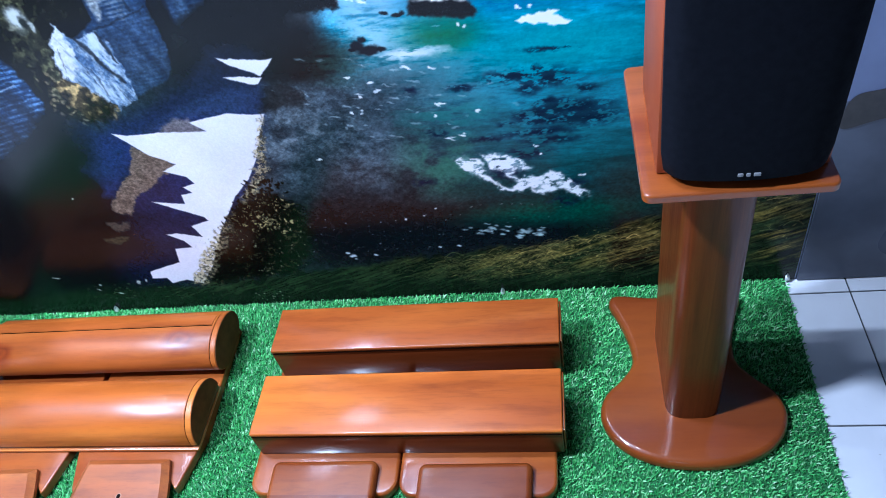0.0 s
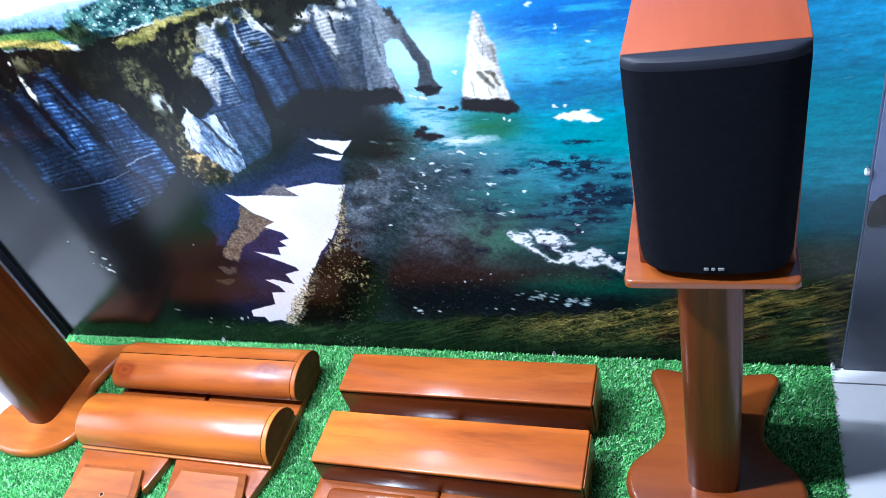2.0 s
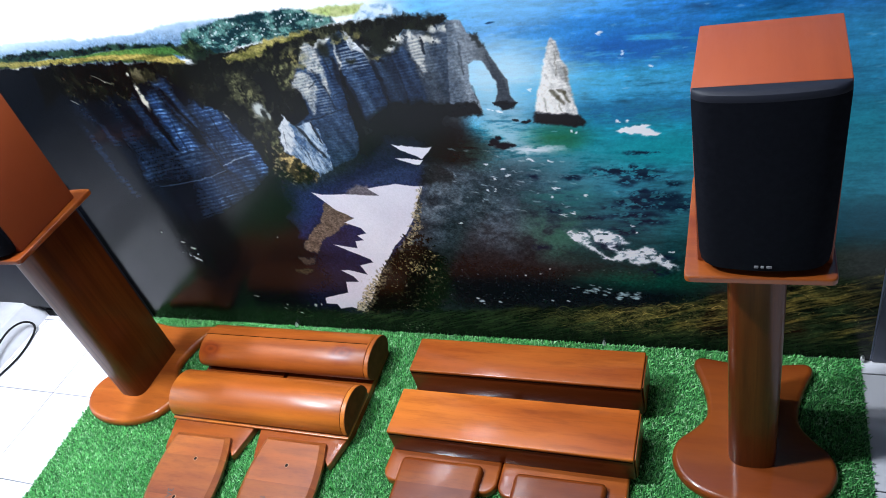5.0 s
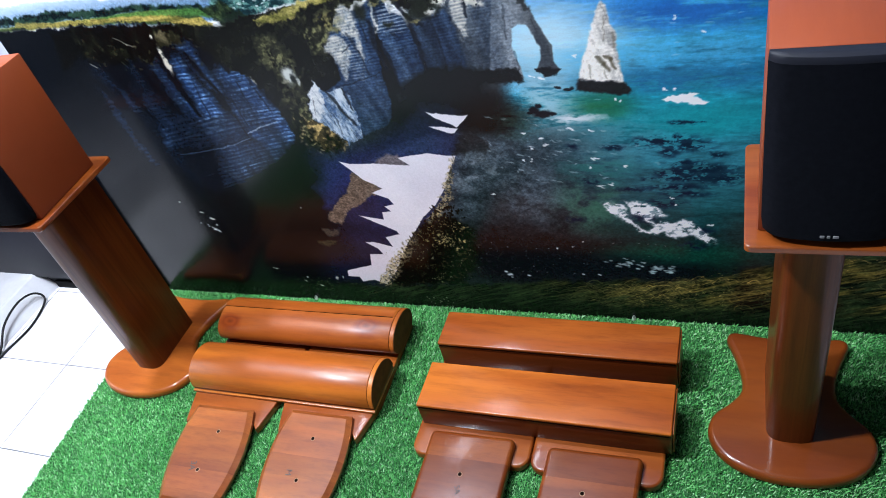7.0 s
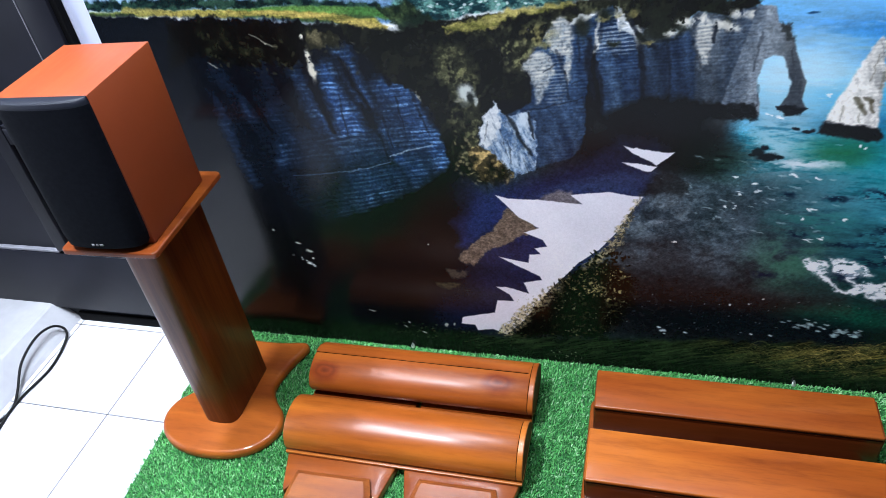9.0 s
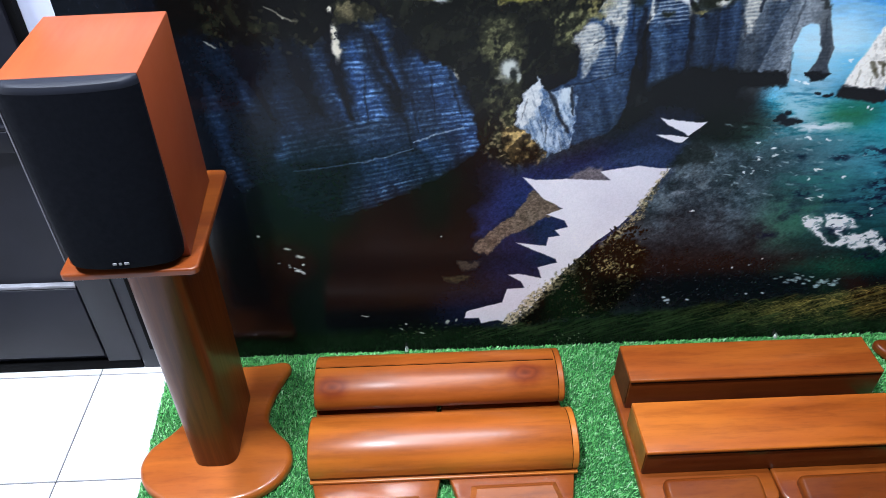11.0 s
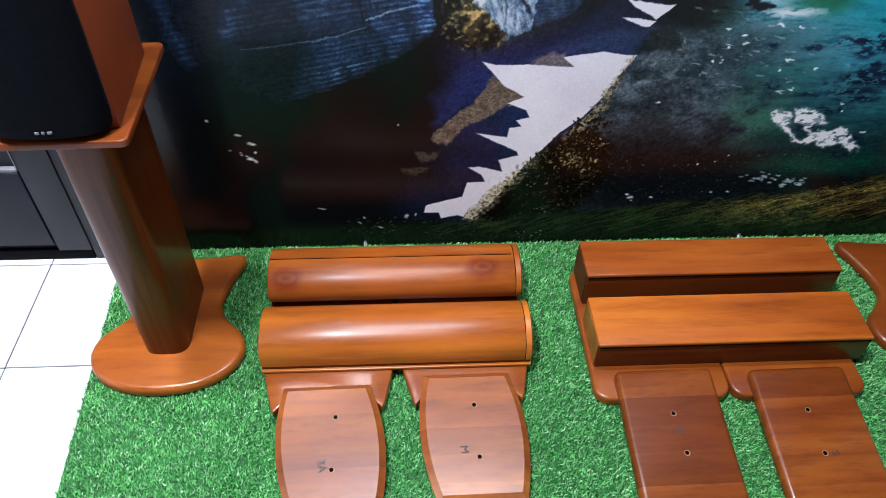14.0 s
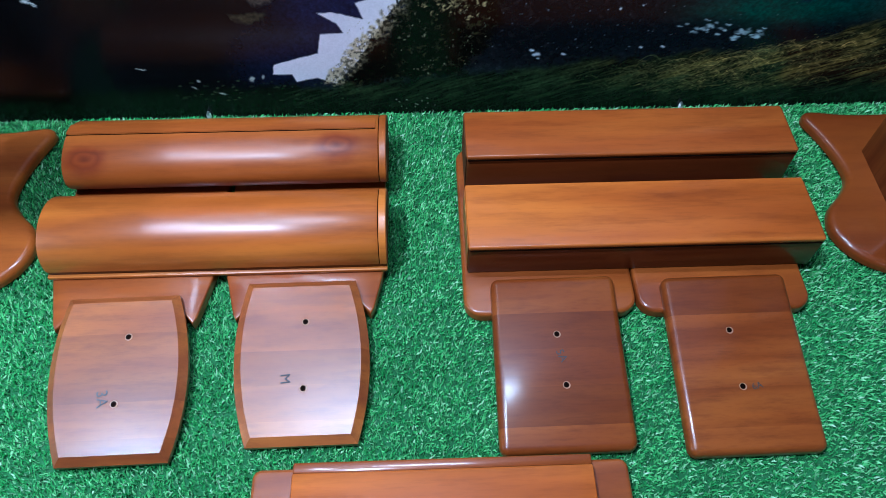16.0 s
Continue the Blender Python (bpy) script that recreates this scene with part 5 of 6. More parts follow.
    for cx, cz, rx, rz in ((-1.487, 0.428, 0.004, 0.003), (-1.397, 0.362, 0.010, 0.004), (-1.423, 0.388, 0.008, 0.003), (-1.39, 0.335, 0.005, 0.003), (-1.249, 0.147, 0.010, 0.002), (-1.141, 0.111, 0.004, 0.003), (-1.154, 0.093, 0.006, 0.002), (-1.027, 0.113, 0.005, 0.008), (-1.003, 0.119, 0.004, 0.005), (-1.098, 0.074, 0.008, 0.002), (-1.042, 0.409, 0.0025, 0.0025)):
        dab(cx, cz, rx, rz, (196, 202, 190), 0.85, -0.3)
    for k in range(60):
        dab(rng.uniform(-1.2, -0.8), rng.uniform(0.05, 0.11), rng.uniform(0.002, 0.006), 0.002, (70, 84, 52), rng.uniform(0.2, 0.7))
    # fine sharp detail of the photograph, none on the pale sand and sky
    speck = 1.2 * (cloud(x * 210, z * 230, 241, 2, 0.8) - 0.5) + 0.8 * (cloud(x * 90, z * 100, 243, 3, 0.7) - 0.5)
    pale = fade(ink.mean(-1), 0.55, 0.75)
    open_sea = fade(x, -0.36, -0.20) * fade(z, 0.30, 0.45)
    ink = ink * (1 + 0.46 * speck * (1 - pale) * (1 - 0.75 * open_sea))[..., None]
    return np.clip(ink, 0, 1)


def build_mural(step=0.002):
    xs = np.concatenate([np.arange(MURAL_X0, -0.20, 0.7 * step), np.arange(-0.20, MURAL_X1, 1.15 * step), [MURAL_X1]])
    zs = np.concatenate([np.arange(0.003, 0.40, 1.1 * step), np.arange(0.40, 1.06, 0.7 * step), np.arange(1.06, MURAL_TOP, 1.5 * step), [MURAL_TOP]])
    nx, nz = len(xs), len(zs)
    x, z = np.meshgrid(xs, zs)
    ink = paint_mural(x, z)
    ink = np.maximum(np.where(ink <= 0.04045, ink / 12.92, ((ink + 0.055) / 1.055) ** 2.4) * 1.14, 0.0004)
    co = np.stack([x, np.zeros_like(x), z], -1).reshape(-1, 3)
    i = np.arange(nx * nz).reshape(nz, nx)
    quads = np.stack([i[:-1, :-1], i[:-1, 1:], i[1:, 1:], i[1:, :-1]], -1).reshape(-1, 4)
    me = bpy.data.meshes.new("print")
    me.vertices.add(len(co))
    me.vertices.foreach_set("co", co.ravel())
    me.loops.add(quads.size)
    me.loops.foreach_set("vertex_index", quads.ravel().astype(np.int32))
    me.polygons.add(len(quads))
    me.polygons.foreach_set("loop_start", (np.arange(len(quads)) * 4).astype(np.int32))
    me.update(calc_edges=True)
    layer = me.color_attributes.new("ink", "FLOAT_COLOR", "POINT")
    layer.data.foreach_set("color", np.concatenate([ink.reshape(-1, 3), np.ones((len(co), 1))], 1).astype(np.float32).ravel())
    me.materials.append(PRINT)
    mural = thing("wall_mural", "glossy printed wall mural of chalk cliffs and a turquoise sea", "mural")
    ob = new("print", me)
    ob.parent = mural
    part("backing", box(MURAL_X0, MURAL_X1, 0.0012, 0.0055, 0.003, MURAL_TOP), WHITE_CLIP, mural, smooth=False)
    return mural


build_mural()

# plain grey-blue print beyond the mural's edge
side_print = thing("side_print", "grey-blue printed panel with a dark rock", "poster")
part("lower_sheet", box(0.588, 1.45, -0.004, 0.0055, 0.004, 0.50), plain("grey_blue_print", (0.085, 0.098, 0.140), 0.25, 0.3, 9), side_print, smooth=False)
part("upper_sheet", box(0.588, 1.45, -0.004, 0.0055, 0.5005, 1.62), plain("pale_blue_print", (0.15, 0.18, 0.31), 0.25, 0.2, 9), side_print, smooth=False)
rock_loop = smooth_loop([Vector(p) for p in ((0.592, 0.44), (0.66, 0.455), (0.75, 0.47), (0.80, 0.50), (0.72, 0.525), (0.64, 0.52), (0.60, 0.505))])
part("rock_picture", rings([[(p.x, y, p.y) for p in rock_loop] for y in (-0.0045, -0.006)]), plain("dark_brown_ink", (0.03, 0.025, 0.022), 0.3, 0.4, 60), side_print)


# ---- artificial grass ----
def build_turf():
    loop = [Vector(p) for p in ((-1.735, -1.15), (0.545, -1.15), (0.562, -0.0004), (-1.800, -0.0004))]
    mat_ob = thing("artificial_grass_mat", "bright green artificial grass mat on the tiles", "grass mat")
    part("backing", slab(loop, -0.003, 0.003, 0.001, 0.0005), TURF_BACK, mat_ob, smooth=False)
    rng = np.random.RandomState(5)
    n = 260000
    v = rng.rand(n)
    y = -1.15 + 1.1485 * v
    left, right = -1.735 - 0.065 * v, 0.545 + 0.017 * v
    x = left + (right - left) * rng.rand(n) + rng.normal(0, 0.002, n)
    h = rng.uniform(0.006, 0.0125, n)
    az, lean = rng.uniform(0, math.tau, n), rng.uniform(0.15, 1.15, n)
    wide = rng.uniform(0.0007, 0.0016, n)
    tx, ty = np.cos(az), np.sin(az)
    sx, sy = -ty * wide, tx * wide
    z0 = np.full(n, 0.0025)
    p0 = np.stack([x - sx, y - sy, z0], -1)
    p1 = np.stack([x + sx, y + sy, z0], -1)
    mx, my, mz = x + tx * h * 0.35 * np.sin(lean), y + ty * h * 0.35 * np.sin(lean), z0 + h * 0.60
    p3 = np.stack([mx + sx, my + sy, mz], -1)
    p4 = np.stack([x + tx * h * 1.05 * np.sin(lean), y + ty * h * 1.05 * np.sin(lean), z0 + h * (0.62 + 0.38 * np.cos(lean))], -1)
    p4[:, 1] = np.minimum(p4[:, 1], -0.001)
    co = np.stack([p0, p1, p3, p4], 1).reshape(-1, 3)
    b = (np.arange(n) * 4)[:, None]
    tris = np.stack([b + [0, 1, 2], b + [0, 2, 3]], 1).reshape(-1, 3)
    me = bpy.data.meshes.new("turf")
    me.vertices.add(len(co))
    me.vertices.foreach_set("co", co.ravel())
    me.loops.add(tris.size)
    me.loops.foreach_set("vertex_index", tris.ravel().astype(np.int32))
    me.polygons.add(len(tris))
    me.polygons.foreach_set("loop_start", (np.arange(len(tris)) * 3).astype(np.int32))
    me.update(calc_edges=True)
    me.materials.append(TURF)
    ob = tagged(new("turf", me), "short bright green plastic blades", kind="stuff")
    ob.parent = mat_ob


build_turf()
TURF_Z = 0.009   # where things settle in the pile


# ---- speaker stands and loudspeakers ----
BASE_HALF = [(0.0, -0.476), (0.085, -0.464), (0.148, -0.428), (0.179, -0.372), (0.170, -0.318), (0.132, -0.276), (0.107, -0.238),
             (0.106, -0.195), (0.117, -0.145), (0.132, -0.102), (0.142, -0.078), (0.143, -0.062), (0.136, -0.051), (0.122, -0.047), (0.095, -0.050), (0.055, -0.056), (0.0, -0.058)]


def base_outline():
    pts = [Vector(p) for p in BASE_HALF] + [Vector((-x, y)) for x, y in BASE_HALF[-2:0:-1]]
    return smooth_loop(pts, 5)


def column_outline(half, back, nose, tip):
    """Flat sides and back, with a rounded nose towards the front."""
    pts = [Vector((half, back)), Vector((half, nose))]
    for k in range(1, 16):
        a = math.pi * k / 16
        c = math.cos(a)
        pts.append(Vector((math.copysign(half * abs(c) ** 0.62, c), nose + (tip - nose) * math.sin(a) ** 0.62)))
    pts += [Vector((-half, nose)), Vector((-half, back))]
    return pts[::-1]


def build_stand(cx, half, wood_base, front, back, turn=0.0):
    stand = thing("speaker_stand", "varnished teak speaker stand with a fishtail base", "speaker stand", "pair of speaker stands", pose(cx, 0, TURF_Z))
    part("base", slab(base_outline(), 0.0, 0.026, 0.014, 0.004, 6), wood_base, stand, "teak base with rounded front and flared tail")
    col = column_outline(0.052, -0.170, -0.330, -0.376)
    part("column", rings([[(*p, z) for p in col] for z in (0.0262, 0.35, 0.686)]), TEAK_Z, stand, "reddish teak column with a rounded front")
    middle, deep = (front + back) / 2, (back - front) / 2
    plate = part("top_plate", slab(round_rect(-half, half, -deep, deep, 0.012), 0.6862, 0.702, 0.004, 0.003), TEAK_BASE, stand, "thin teak top plate")
    plate.matrix_basis = pose(0, middle, 0, 0, 0, turn)
    return stand


def grille_section(half, depth, bow, z):
    pts = []
    for k in range(25):
        u = -1 + k / 12
        edge = 1 - abs(u) ** 10
        pts.append((half * u, -depth * (0.35 + 0.65 * edge) - bow * (1 - u * u), z))
    return pts + [(half, 0.0, z), (-half, 0.0, z)]


def build_speaker(cx, front, half, depth, turn=0.0):
    sp = thing("loudspeaker", "cherry veneered bookshelf loudspeaker with a black grille", "loudspeaker", "pair of loudspeakers", pose(cx, front, TURF_Z + 0.7025, 0, 0, turn))
    part("cabinet", box(-half, half, 0.0, depth, 0.0, 0.348, 0.003), CHERRY, sp, "orange cherry veneered cabinet")
    k = half / 0.103
    levels = [(0.002, 0.080, 0.010, 0.004), (0.006, 0.089, 0.019, 0.010), (0.016, 0.0955, 0.026, 0.014), (0.040, 0.0985, 0.027, 0.014), (0.18, 0.101, 0.022, 0.013), (0.322, 0.1027, 0.017, 0.012), (0.333, 0.1027, 0.0165, 0.012)]
    part("grille", rings([grille_section(w * k, d, b, z) for z, w, d, b in levels]), GRILLE, sp, "bowed black cloth grille")
    part("grille_rim", rings([grille_section(w * k, d, b, z) for z, w, d, b in ((0.3332, 0.1027, 0.0165, 0.012), (0.339, 0.1025, 0.016, 0.012), (0.3435, 0.102, 0.014, 0.0115), (0.3462, 0.1015, 0.010, 0.010), (0.3470, 0.1010, 0.004, 0.008))]), GRILLE_RIM, sp, "dark grey moulding along the grille's top")
    for u, w in ((-0.0105, 0.0068), (-0.0012, 0.0052), (0.0092, 0.0085)):
        part("badge", box(u - w / 2, u + w / 2, -0.0430, -0.0405, 0.0245, 0.0295, 0.001), SILVER, sp, "silver maker's badge")
    return sp


build_stand(0.305, 0.121, TEAK_BASE_SHADED, -0.444, -0.142)
build_speaker(0.312, -0.404, 0.107, 0.203, -1.0)
build_stand(-1.600, 0.1175, TEAK_BASE_LIT, -0.449, -0.134, 1.5)
build_speaker(-1.5985, -0.418, 0.102, 0.238, 3.7)


# ---- stand parts laid out on the mat ----
def oval_section(inner=0.0):
    """Across a lying round column with a narrow foot: y across, z up."""
    a, h = 0.079 - inner, 0.092 - inner
    pts = [(-0.045, 0.0), (0.045, 0.0)]
    for k in range(29):
        t = math.radians(-38 + 256 * k / 28)
        z = 0.040 + (h - 0.040) * math.sin(t) if t < math.pi and t > 0 else 0.040 + 0.050 * math.sin(t)
        pts.append((a * math.cos(t), z))
    return pts


def half_round_section(inner=0.0):
    """Across a lying half-round column: y across, z up."""
    a, h = 0.079 - inner, 0.092 - inner
    return [(a * math.cos(math.pi * k / 24), 0.020 + inner + (h - 0.020 - inner) * math.sin(math.pi * k / 24) ** 0.9) for k in range(25)]


def build_half_round(x0, x1, y, z, mat, rolled=False):
    length = x1 - x0
    kind = "round varnished teak stand column with dark knots, lying on its side" if rolled else "half-round varnished golden teak stand column lying flat"
    col = thing("stand_column", kind, "stand column", "loose rounded columns", pose((x0 + x1) / 2, y, z))
    hl = length / 2
    section = oval_section if rolled else half_round_section
    part("shaft", rings([[(x, p, q) for p, q in section(k)] for x, k in ((-hl, 0.006), (-hl + 0.002, 0.002), (-hl + 0.006, 0.0), (-0.1, 0.0), (0.1, 0.0), (hl - 0.0172, 0.0), (hl - 0.0152, 0.0012))]), mat, col, "rounded teak shaft")
    part("end_cap", rings([[(x, p, q) for p, q in section(k)] for x, k in ((hl - 0.0135, 0.001), (hl - 0.0125, 0.0), (hl - 0.0012, 0.0), (hl, 0.0014))]), mat, col, "teak end cap")
    part("groove_line", rings([[(x, p * 0.985, q * 0.985 + 0.0006) for p, q in section(0.0012)] for x in (hl - 0.016, hl - 0.0125)]), HOLE, col)
    part("end_face", rings([[(x, p, q + 0.001) for p, q in section(0.0016)] for x in (hl + 0.0003, hl + 0.0012)]), END_GRAIN, col, "dark brown end face")
    if rolled:
        arc = [math.radians(a) for a in range(60, 85, 4)]
        outer = [(0.0795 * math.cos(a), 0.040 + 0.0532 * math.sin(a)) for a in arc]
        inner = [(0.076 * math.cos(a), 0.040 + 0.0495 * math.sin(a)) for a in reversed(arc)]
        part("back_strip", rings([[(x, p, q) for p, q in outer + inner] for x in (-hl + 0.002, hl - 0.020)]), mat, col, "flat strip let in along the top")
        a = math.radians(86)
        part("joint_line", box(-hl + 0.003, hl - 0.020, 0.079 * math.cos(a) - 0.0012, 0.079 * math.cos(a) + 0.0012, 0.088, 0.0923, 0.0003), HOLE, col, "dark joint line")
    else:
        # darkened teak gives the undercut its shade
        part("plinth", box(-hl + 0.003, hl - 0.001, -0.0765, 0.0765, 0.0088, 0.0198, 0.001), TEAK_SIDE, col, "set-back plinth, undercut shade in its colour")
        part("foot_board", box(-hl + 0.001, hl, -0.0835, 0.080, 0.0002, 0.0086, 0.0025), mat, col, "thin foot board with a rounded lip")
    return col


PLATE_TOP = TURF_Z + 0.024
build_half_round(-1.370, -0.742, -0.355, PLATE_TOP, TEAK_GOLD)
build_half_round(-1.372, -0.744, -0.166, PLATE_TOP, TEAK_KNOT, True)


def build_box_column(x0, x1, y0, y1, z0, z1, bead, mat):
    col = thing("stand_column", "square-edged varnished teak stand column lying flat", "stand column", "loose square columns", pose((x0 + x1) / 2, (y0 + y1) / 2, z0))
    hl, hw, h = (x1 - x0) / 2, (y1 - y0) / 2, z1 - z0
    part("top_board", box(-hl, hl, -hw, hw, h - 0.0105, h, 0.0035, 3), mat, col, "teak board along the top")
    # the sides' shade is put into this darker teak
    part("shaft", box(-hl + 0.0008, hl - 0.0008, -hw + 0.0012, hw - 0.0012, 0.0, h - 0.0107, 0.002), TEAK_SIDE, col, "reddish sides with their shade in the colour")
    part("end_board", box(hl + 0.0004, hl + 0.004, -hw + 0.006, hw - 0.006, 0.004, h - 0.006, 0.001), TEAK_RED, col, "end board set in")
    part("end_face", box(-hl - 0.0012, -hl - 0.0003, -hw + 0.005, hw - 0.005, 0.005, h - 0.005), END_GRAIN if mat is TEAK_DARK else TEAK_GOLD, col, "end grain face")
    if bead:
        part("bead", box(-hl + 0.003, hl - 0.003, -hw - 0.0012, -hw + 0.0005, h - 0.0118, h - 0.0098, 0.0004), HOLE, col, "fine dark joint line")
    return col


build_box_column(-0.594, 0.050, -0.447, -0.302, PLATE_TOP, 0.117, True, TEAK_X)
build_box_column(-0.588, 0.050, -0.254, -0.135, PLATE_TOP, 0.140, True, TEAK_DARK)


def build_fishtail(cx, w_back, w_front, y_back, y_front, turn=0.0):
    """A trapezoid base board with pointed corners and a hollow front edge."""
    ob = thing("stand_base_board", "teak base board with pointed flared corners", "stand base", "loose flared base boards", pose(cx, y_front, TURF_Z, 0, 0, turn))
    d = y_back - y_front
    pts = [(-w_front, 0.0), (-w_front * 0.72, 0.040), (0, 0.052), (w_front * 0.72, 0.040), (w_front, 0.0), (w_front + 0.006, 0.012), (w_back, d * 0.28), (w_back, d), (-w_back, d), (-w_back, d * 0.28), (-w_front - 0.006, 0.012)]
    part("board", slab([Vector(p) for p in pts], 0.0, 0.0235, 0.004, 0.002, 3), TEAK_BASE, ob)
    return ob


build_fishtail(-1.211, 0.153, 0.121, -0.10, -0.540, 1.5)
build_fishtail(-0.893, 0.153, 0.121, -0.10, -0.529, 1.5)


def build_round_board(x0, x1, y0, y1):
    ob = thing("stand_base_board", "rectangular teak base board with rounded corners", "stand base", "loose rectangular base boards", pose((x0 + x1) / 2, (y0 + y1) / 2, TURF_Z))
    hw, hd = (x1 - x0) / 2, (y1 - y0) / 2
    part("board", slab(round_rect(-hw, hw, -hd, hd, 0.034, 7), 0.0, 0.0235, 0.007, 0.002, 4), TEAK_BASE, ob)
    return ob


build_round_board(-0.603, -0.2875, -0.536, -0.132)
build_round_board(-0.2845, 0.034, -0.538, -0.132)


def build_top_board(cx, y_back, y_front, w_back, w_mid, w_front, turn, mat, mark, barrel, holes, shear=0.0):
    """A loose top plate, its back edge resting on a base board and its front edge in the grass."""
    length = y_back - y_front
    rise = 0.021
    slope = math.degrees(math.asin(rise / length))
    kind = "barrel-shaped teak top plate with pencil marks, leaning on a base board" if barrel else "rectangular reddish teak plate leaning on a base board"
    ob = thing("top_plate", kind, "stand plate", "loose barrel plates" if barrel else "loose rectangular plates", pose(cx, y_front, TURF_Z + 0.003, slope, 0, turn))
    if barrel:
        right = []
        for k in range(13):
            u = k / 12
            w = w_front + (w_back - w_front) * u + (w_mid - (w_front + w_back) / 2) * (1 - (2 * u - 1) ** 2)
            right.append(Vector((w + shear * u, u * length)))
        left = [Vector((-(p.x - shear * p.y / length) + shear * p.y / length, p.y)) for p in right[::-1]]
        part("plate", slab(right + left, 0.0, 0.022, 0.014, 0.002, flat=True), mat, ob)
    else:
        loop = [Vector((p.x + shear * p.y / length, p.y)) for p in round_rect(-w_mid, w_mid, 0.0, length, 0.015, 5)]
        part("plate", slab(loop, 0.0, 0.023, 0.012, 0.002, 5), mat, ob)
    for hx, hy in holes:
        top = 0.0221 if barrel else 0.0231
        rim = part("hole_rim", rings([[(hx + k * math.cos(a * math.tau / 14), hy + k * math.sin(a * math.tau / 14), z) for a in range(14)] for k, z in ((0.0066, top - 0.003), (0.0066, top + 0.0001), (0.0046, top - 0.0001), (0.0046, top - 0.003))], caps=False), PALE_RIM, ob, "pale rim of a screw hole")
        part("screw_hole", rings([[(hx - 0.0006 + 0.0045 * math.cos(a * math.tau / 12), hy + 0.0004 + 0.0050 * math.sin(a * math.tau / 12), z) for a in range(12)] for z in (top - 0.003, top + 0.0003)]), HOLE, rim, "drilled dark screw hole")
    for text, tx, ty, size, rot in mark:
        cu = bpy.data.curves.new("pencil_mark", "FONT")
        cu.body, cu.size, cu.extrude, cu.align_x, cu.align_y = text, size, 0.0002, "CENTER", "CENTER"
        cu.materials.append(PENCIL)
        t = tagged(new("pencil_mark", cu), "handwritten pencil mark")
        t.parent = ob
        t.matrix_basis = pose(tx, ty, 0.0226 if barrel else 0.0234, 0, 0, rot)
    return ob


build_top_board(-1.183, -0.484, -0.785, 0.097, 0.117, 0.090, 1.0, TEAK_STAVE, [("3A", -0.030, 0.108, 0.026, -80)], True, [(-0.003, 0.218), (-0.008, 0.098)], -0.026)
build_top_board(-0.881, -0.462, -0.763, 0.097, 0.117, 0.092, 0.5, TEAK_STAVE, [("M", -0.032, 0.112, 0.024, -85)], True, [(-0.002, 0.216), (0.0, 0.094)], -0.014)
build_top_board(-0.446, -0.469, -0.790, 0.11, 0.113, 0.11, 0.5, TEAK_RED, [("5A", 0.006, 0.165, 0.020, -70)], False, [(0.003, 0.205), (0.008, 0.112)], 0.008)
build_top_board(-0.139, -0.475, -0.802, 0.11, 0.114, 0.11, 0.5, TEAK_RED, [("6A", 0.022, 0.112, 0.016, 10)], False, [(0.000, 0.215), (-0.002, 0.112)], 0.015)

# low centre-speaker stand at the front
low = thing("centre_speaker_stand", "low teak stand with a raised framed panel", "speaker stand", m=pose(-0.655, -0.975, TURF_Z))
part("base_board", slab(round_rect(-0.298, 0.298, -0.165, 0.172, 0.014, 5), 0.0, 0.024, 0.006, 0.002, 4), TEAK_BASE, low)
part("panel", box(-0.232, 0.238, -0.150, 0.158, 0.0242, 0.046, 0.004), TEAK_X, low, "raised figured teak panel")
part("back_moulding", box(-0.232, 0.238, 0.1585, 0.176, 0.0242, 0.040, 0.003), TEAK_BASE, low, "narrow moulding behind the panel")


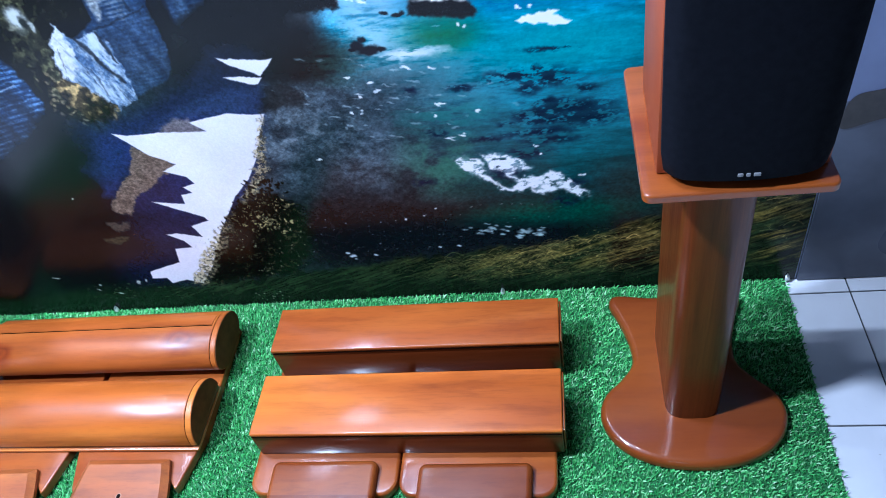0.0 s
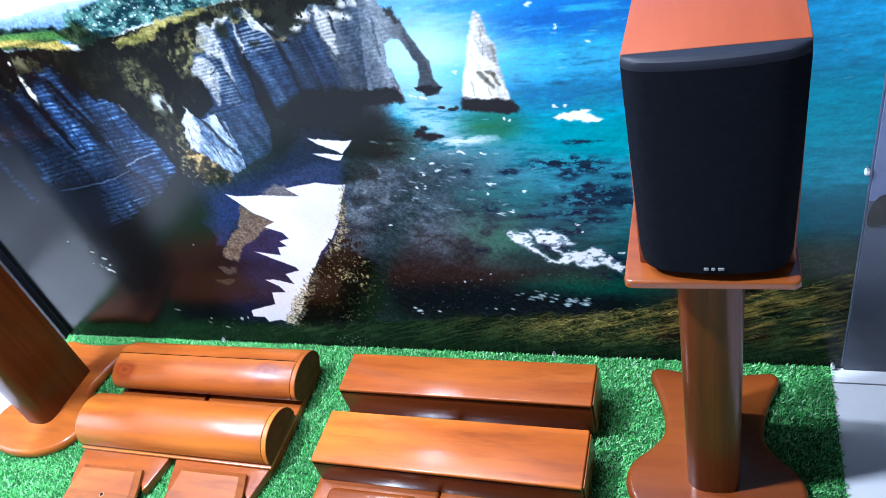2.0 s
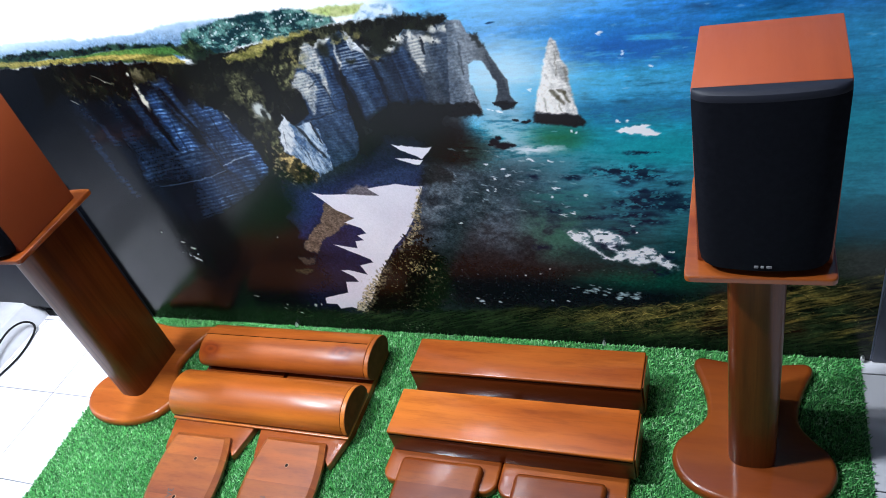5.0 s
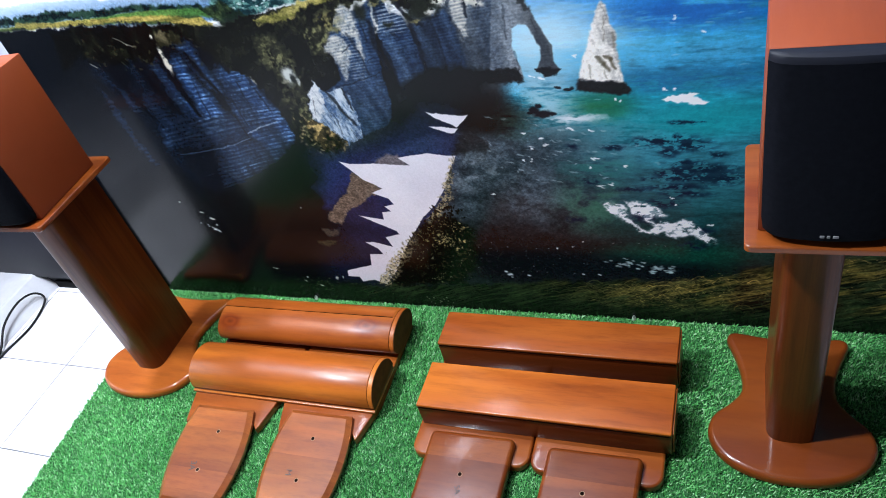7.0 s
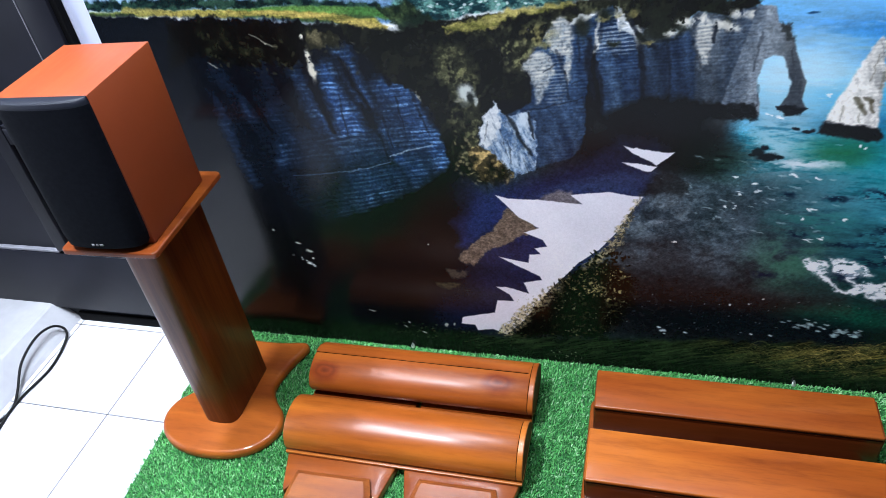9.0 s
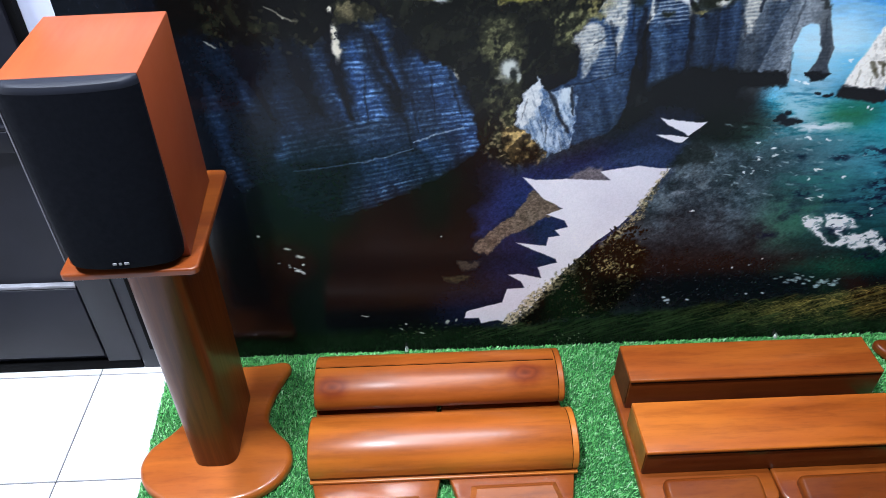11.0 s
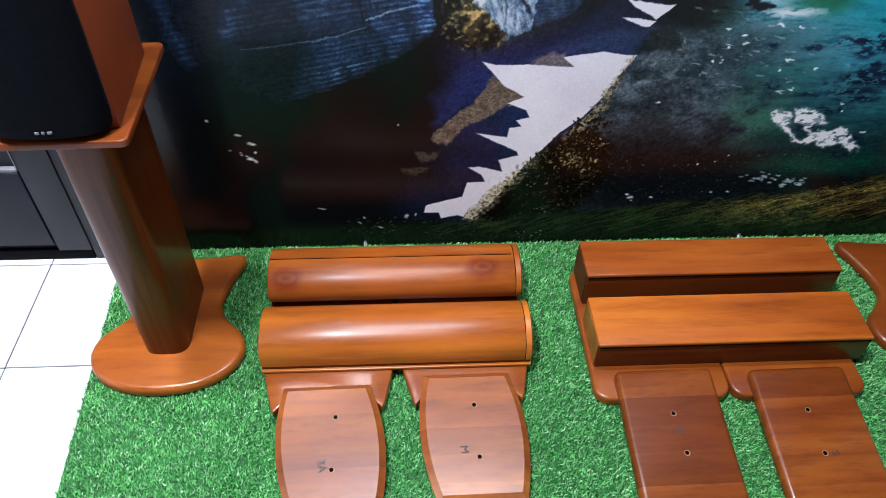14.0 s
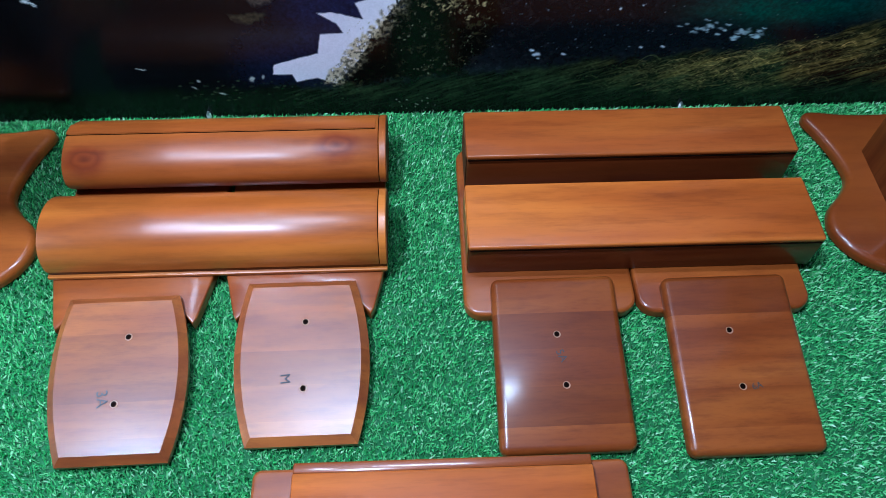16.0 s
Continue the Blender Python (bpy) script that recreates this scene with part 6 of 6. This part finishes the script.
# ---- clips along the mural ----
def build_clip(x, z):
    ob = thing("cable_clip", "small white plastic nail clip at the mural's edge", "clip", "white clips", pose(x, -0.001, z))
    bm = box(-0.0045, 0.0045, -0.008, 0.0, 0.0, 0.012, 0.0015)
    part("clip_body", bm, WHITE_CLIP, ob)
    part("nail_head", rings([[(0.0028 * math.cos(a * math.tau / 10), y, 0.0145 + 0.0028 * math.sin(a * math.tau / 10)) for a in range(10)] for y in (-0.009, -0.0002)]), NAIL, ob)
    return ob


for x, z in ((-1.142, 0.008), (-0.089, 0.006), (0.566, 0.008), (0.577, 0.565)):
    build_clip(x, z)

# ---- cable ----
cable_path = [(-2.20, -0.72, 0.005), (-2.252, -0.593, 0.005), (-2.29, -0.472, 0.005), (-2.302, -0.375, 0.006), (-2.287, -0.242, 0.005), (-2.311, -0.132, 0.008),
              (-2.330, -0.094, 0.026), (-2.352, -0.112, 0.055), (-2.360, -0.175, 0.068), (-2.350, -0.27, 0.052), (-2.322, -0.352, 0.012), (-2.300, -0.411, 0.005), (-2.313, -0.475, 0.005), (-2.318, -0.523, 0.005), (-2.31, -0.70, 0.005)]


def smooth_path(points, steps=8):
    p, out = [Vector(q) for q in points], []
    for i in range(len(p) - 1):
        a, b, c, d = p[max(i - 1, 0)], p[i], p[i + 1], p[min(i + 2, len(p) - 1)]
        for k in range(steps):
            t = k / steps
            out.append(0.5 * (2 * b + (c - a) * t + (2 * a - 5 * b + 4 * c - d) * t * t + (3 * b - a - 3 * c + d) * t ** 3))
    return out + [p[-1]]


tagged(part("cable", tube(smooth_path(cable_path), 0.0042), CABLE), "thin black looped cable on the tiles", "cable")


# ---- floor tiles ----
SIDE = 0.3345
tile_mesh = None
for i in range(-8, 14):
    for j in range(-12, 2):
        x0, y0 = -1.984 + i * SIDE, -0.376 + j * SIDE
        x1, y1 = min(x0 + SIDE, 2.69), min(y0 + SIDE, 0.0055)
        if x0 < WEST - 0.01 or x0 > 2.6 or y0 < SOUTH - 0.01 or y1 - y0 < 0.02:
            continue
        full = x1 - x0 > SIDE - 1e-6 and y1 - y0 > SIDE - 1e-6
        if full and tile_mesh:
            t = new("tile", tile_mesh)
            t.parent = floor
        else:
            t = part("tile", box(0.0018, x1 - x0 - 0.0018, 0.0018, y1 - y0 - 0.0018, -0.006, 0.0, 0.0008, 1), TILE, floor, smooth=False)
            if full:
                tile_mesh = t.data
        t.location = (x0, y0, 0)
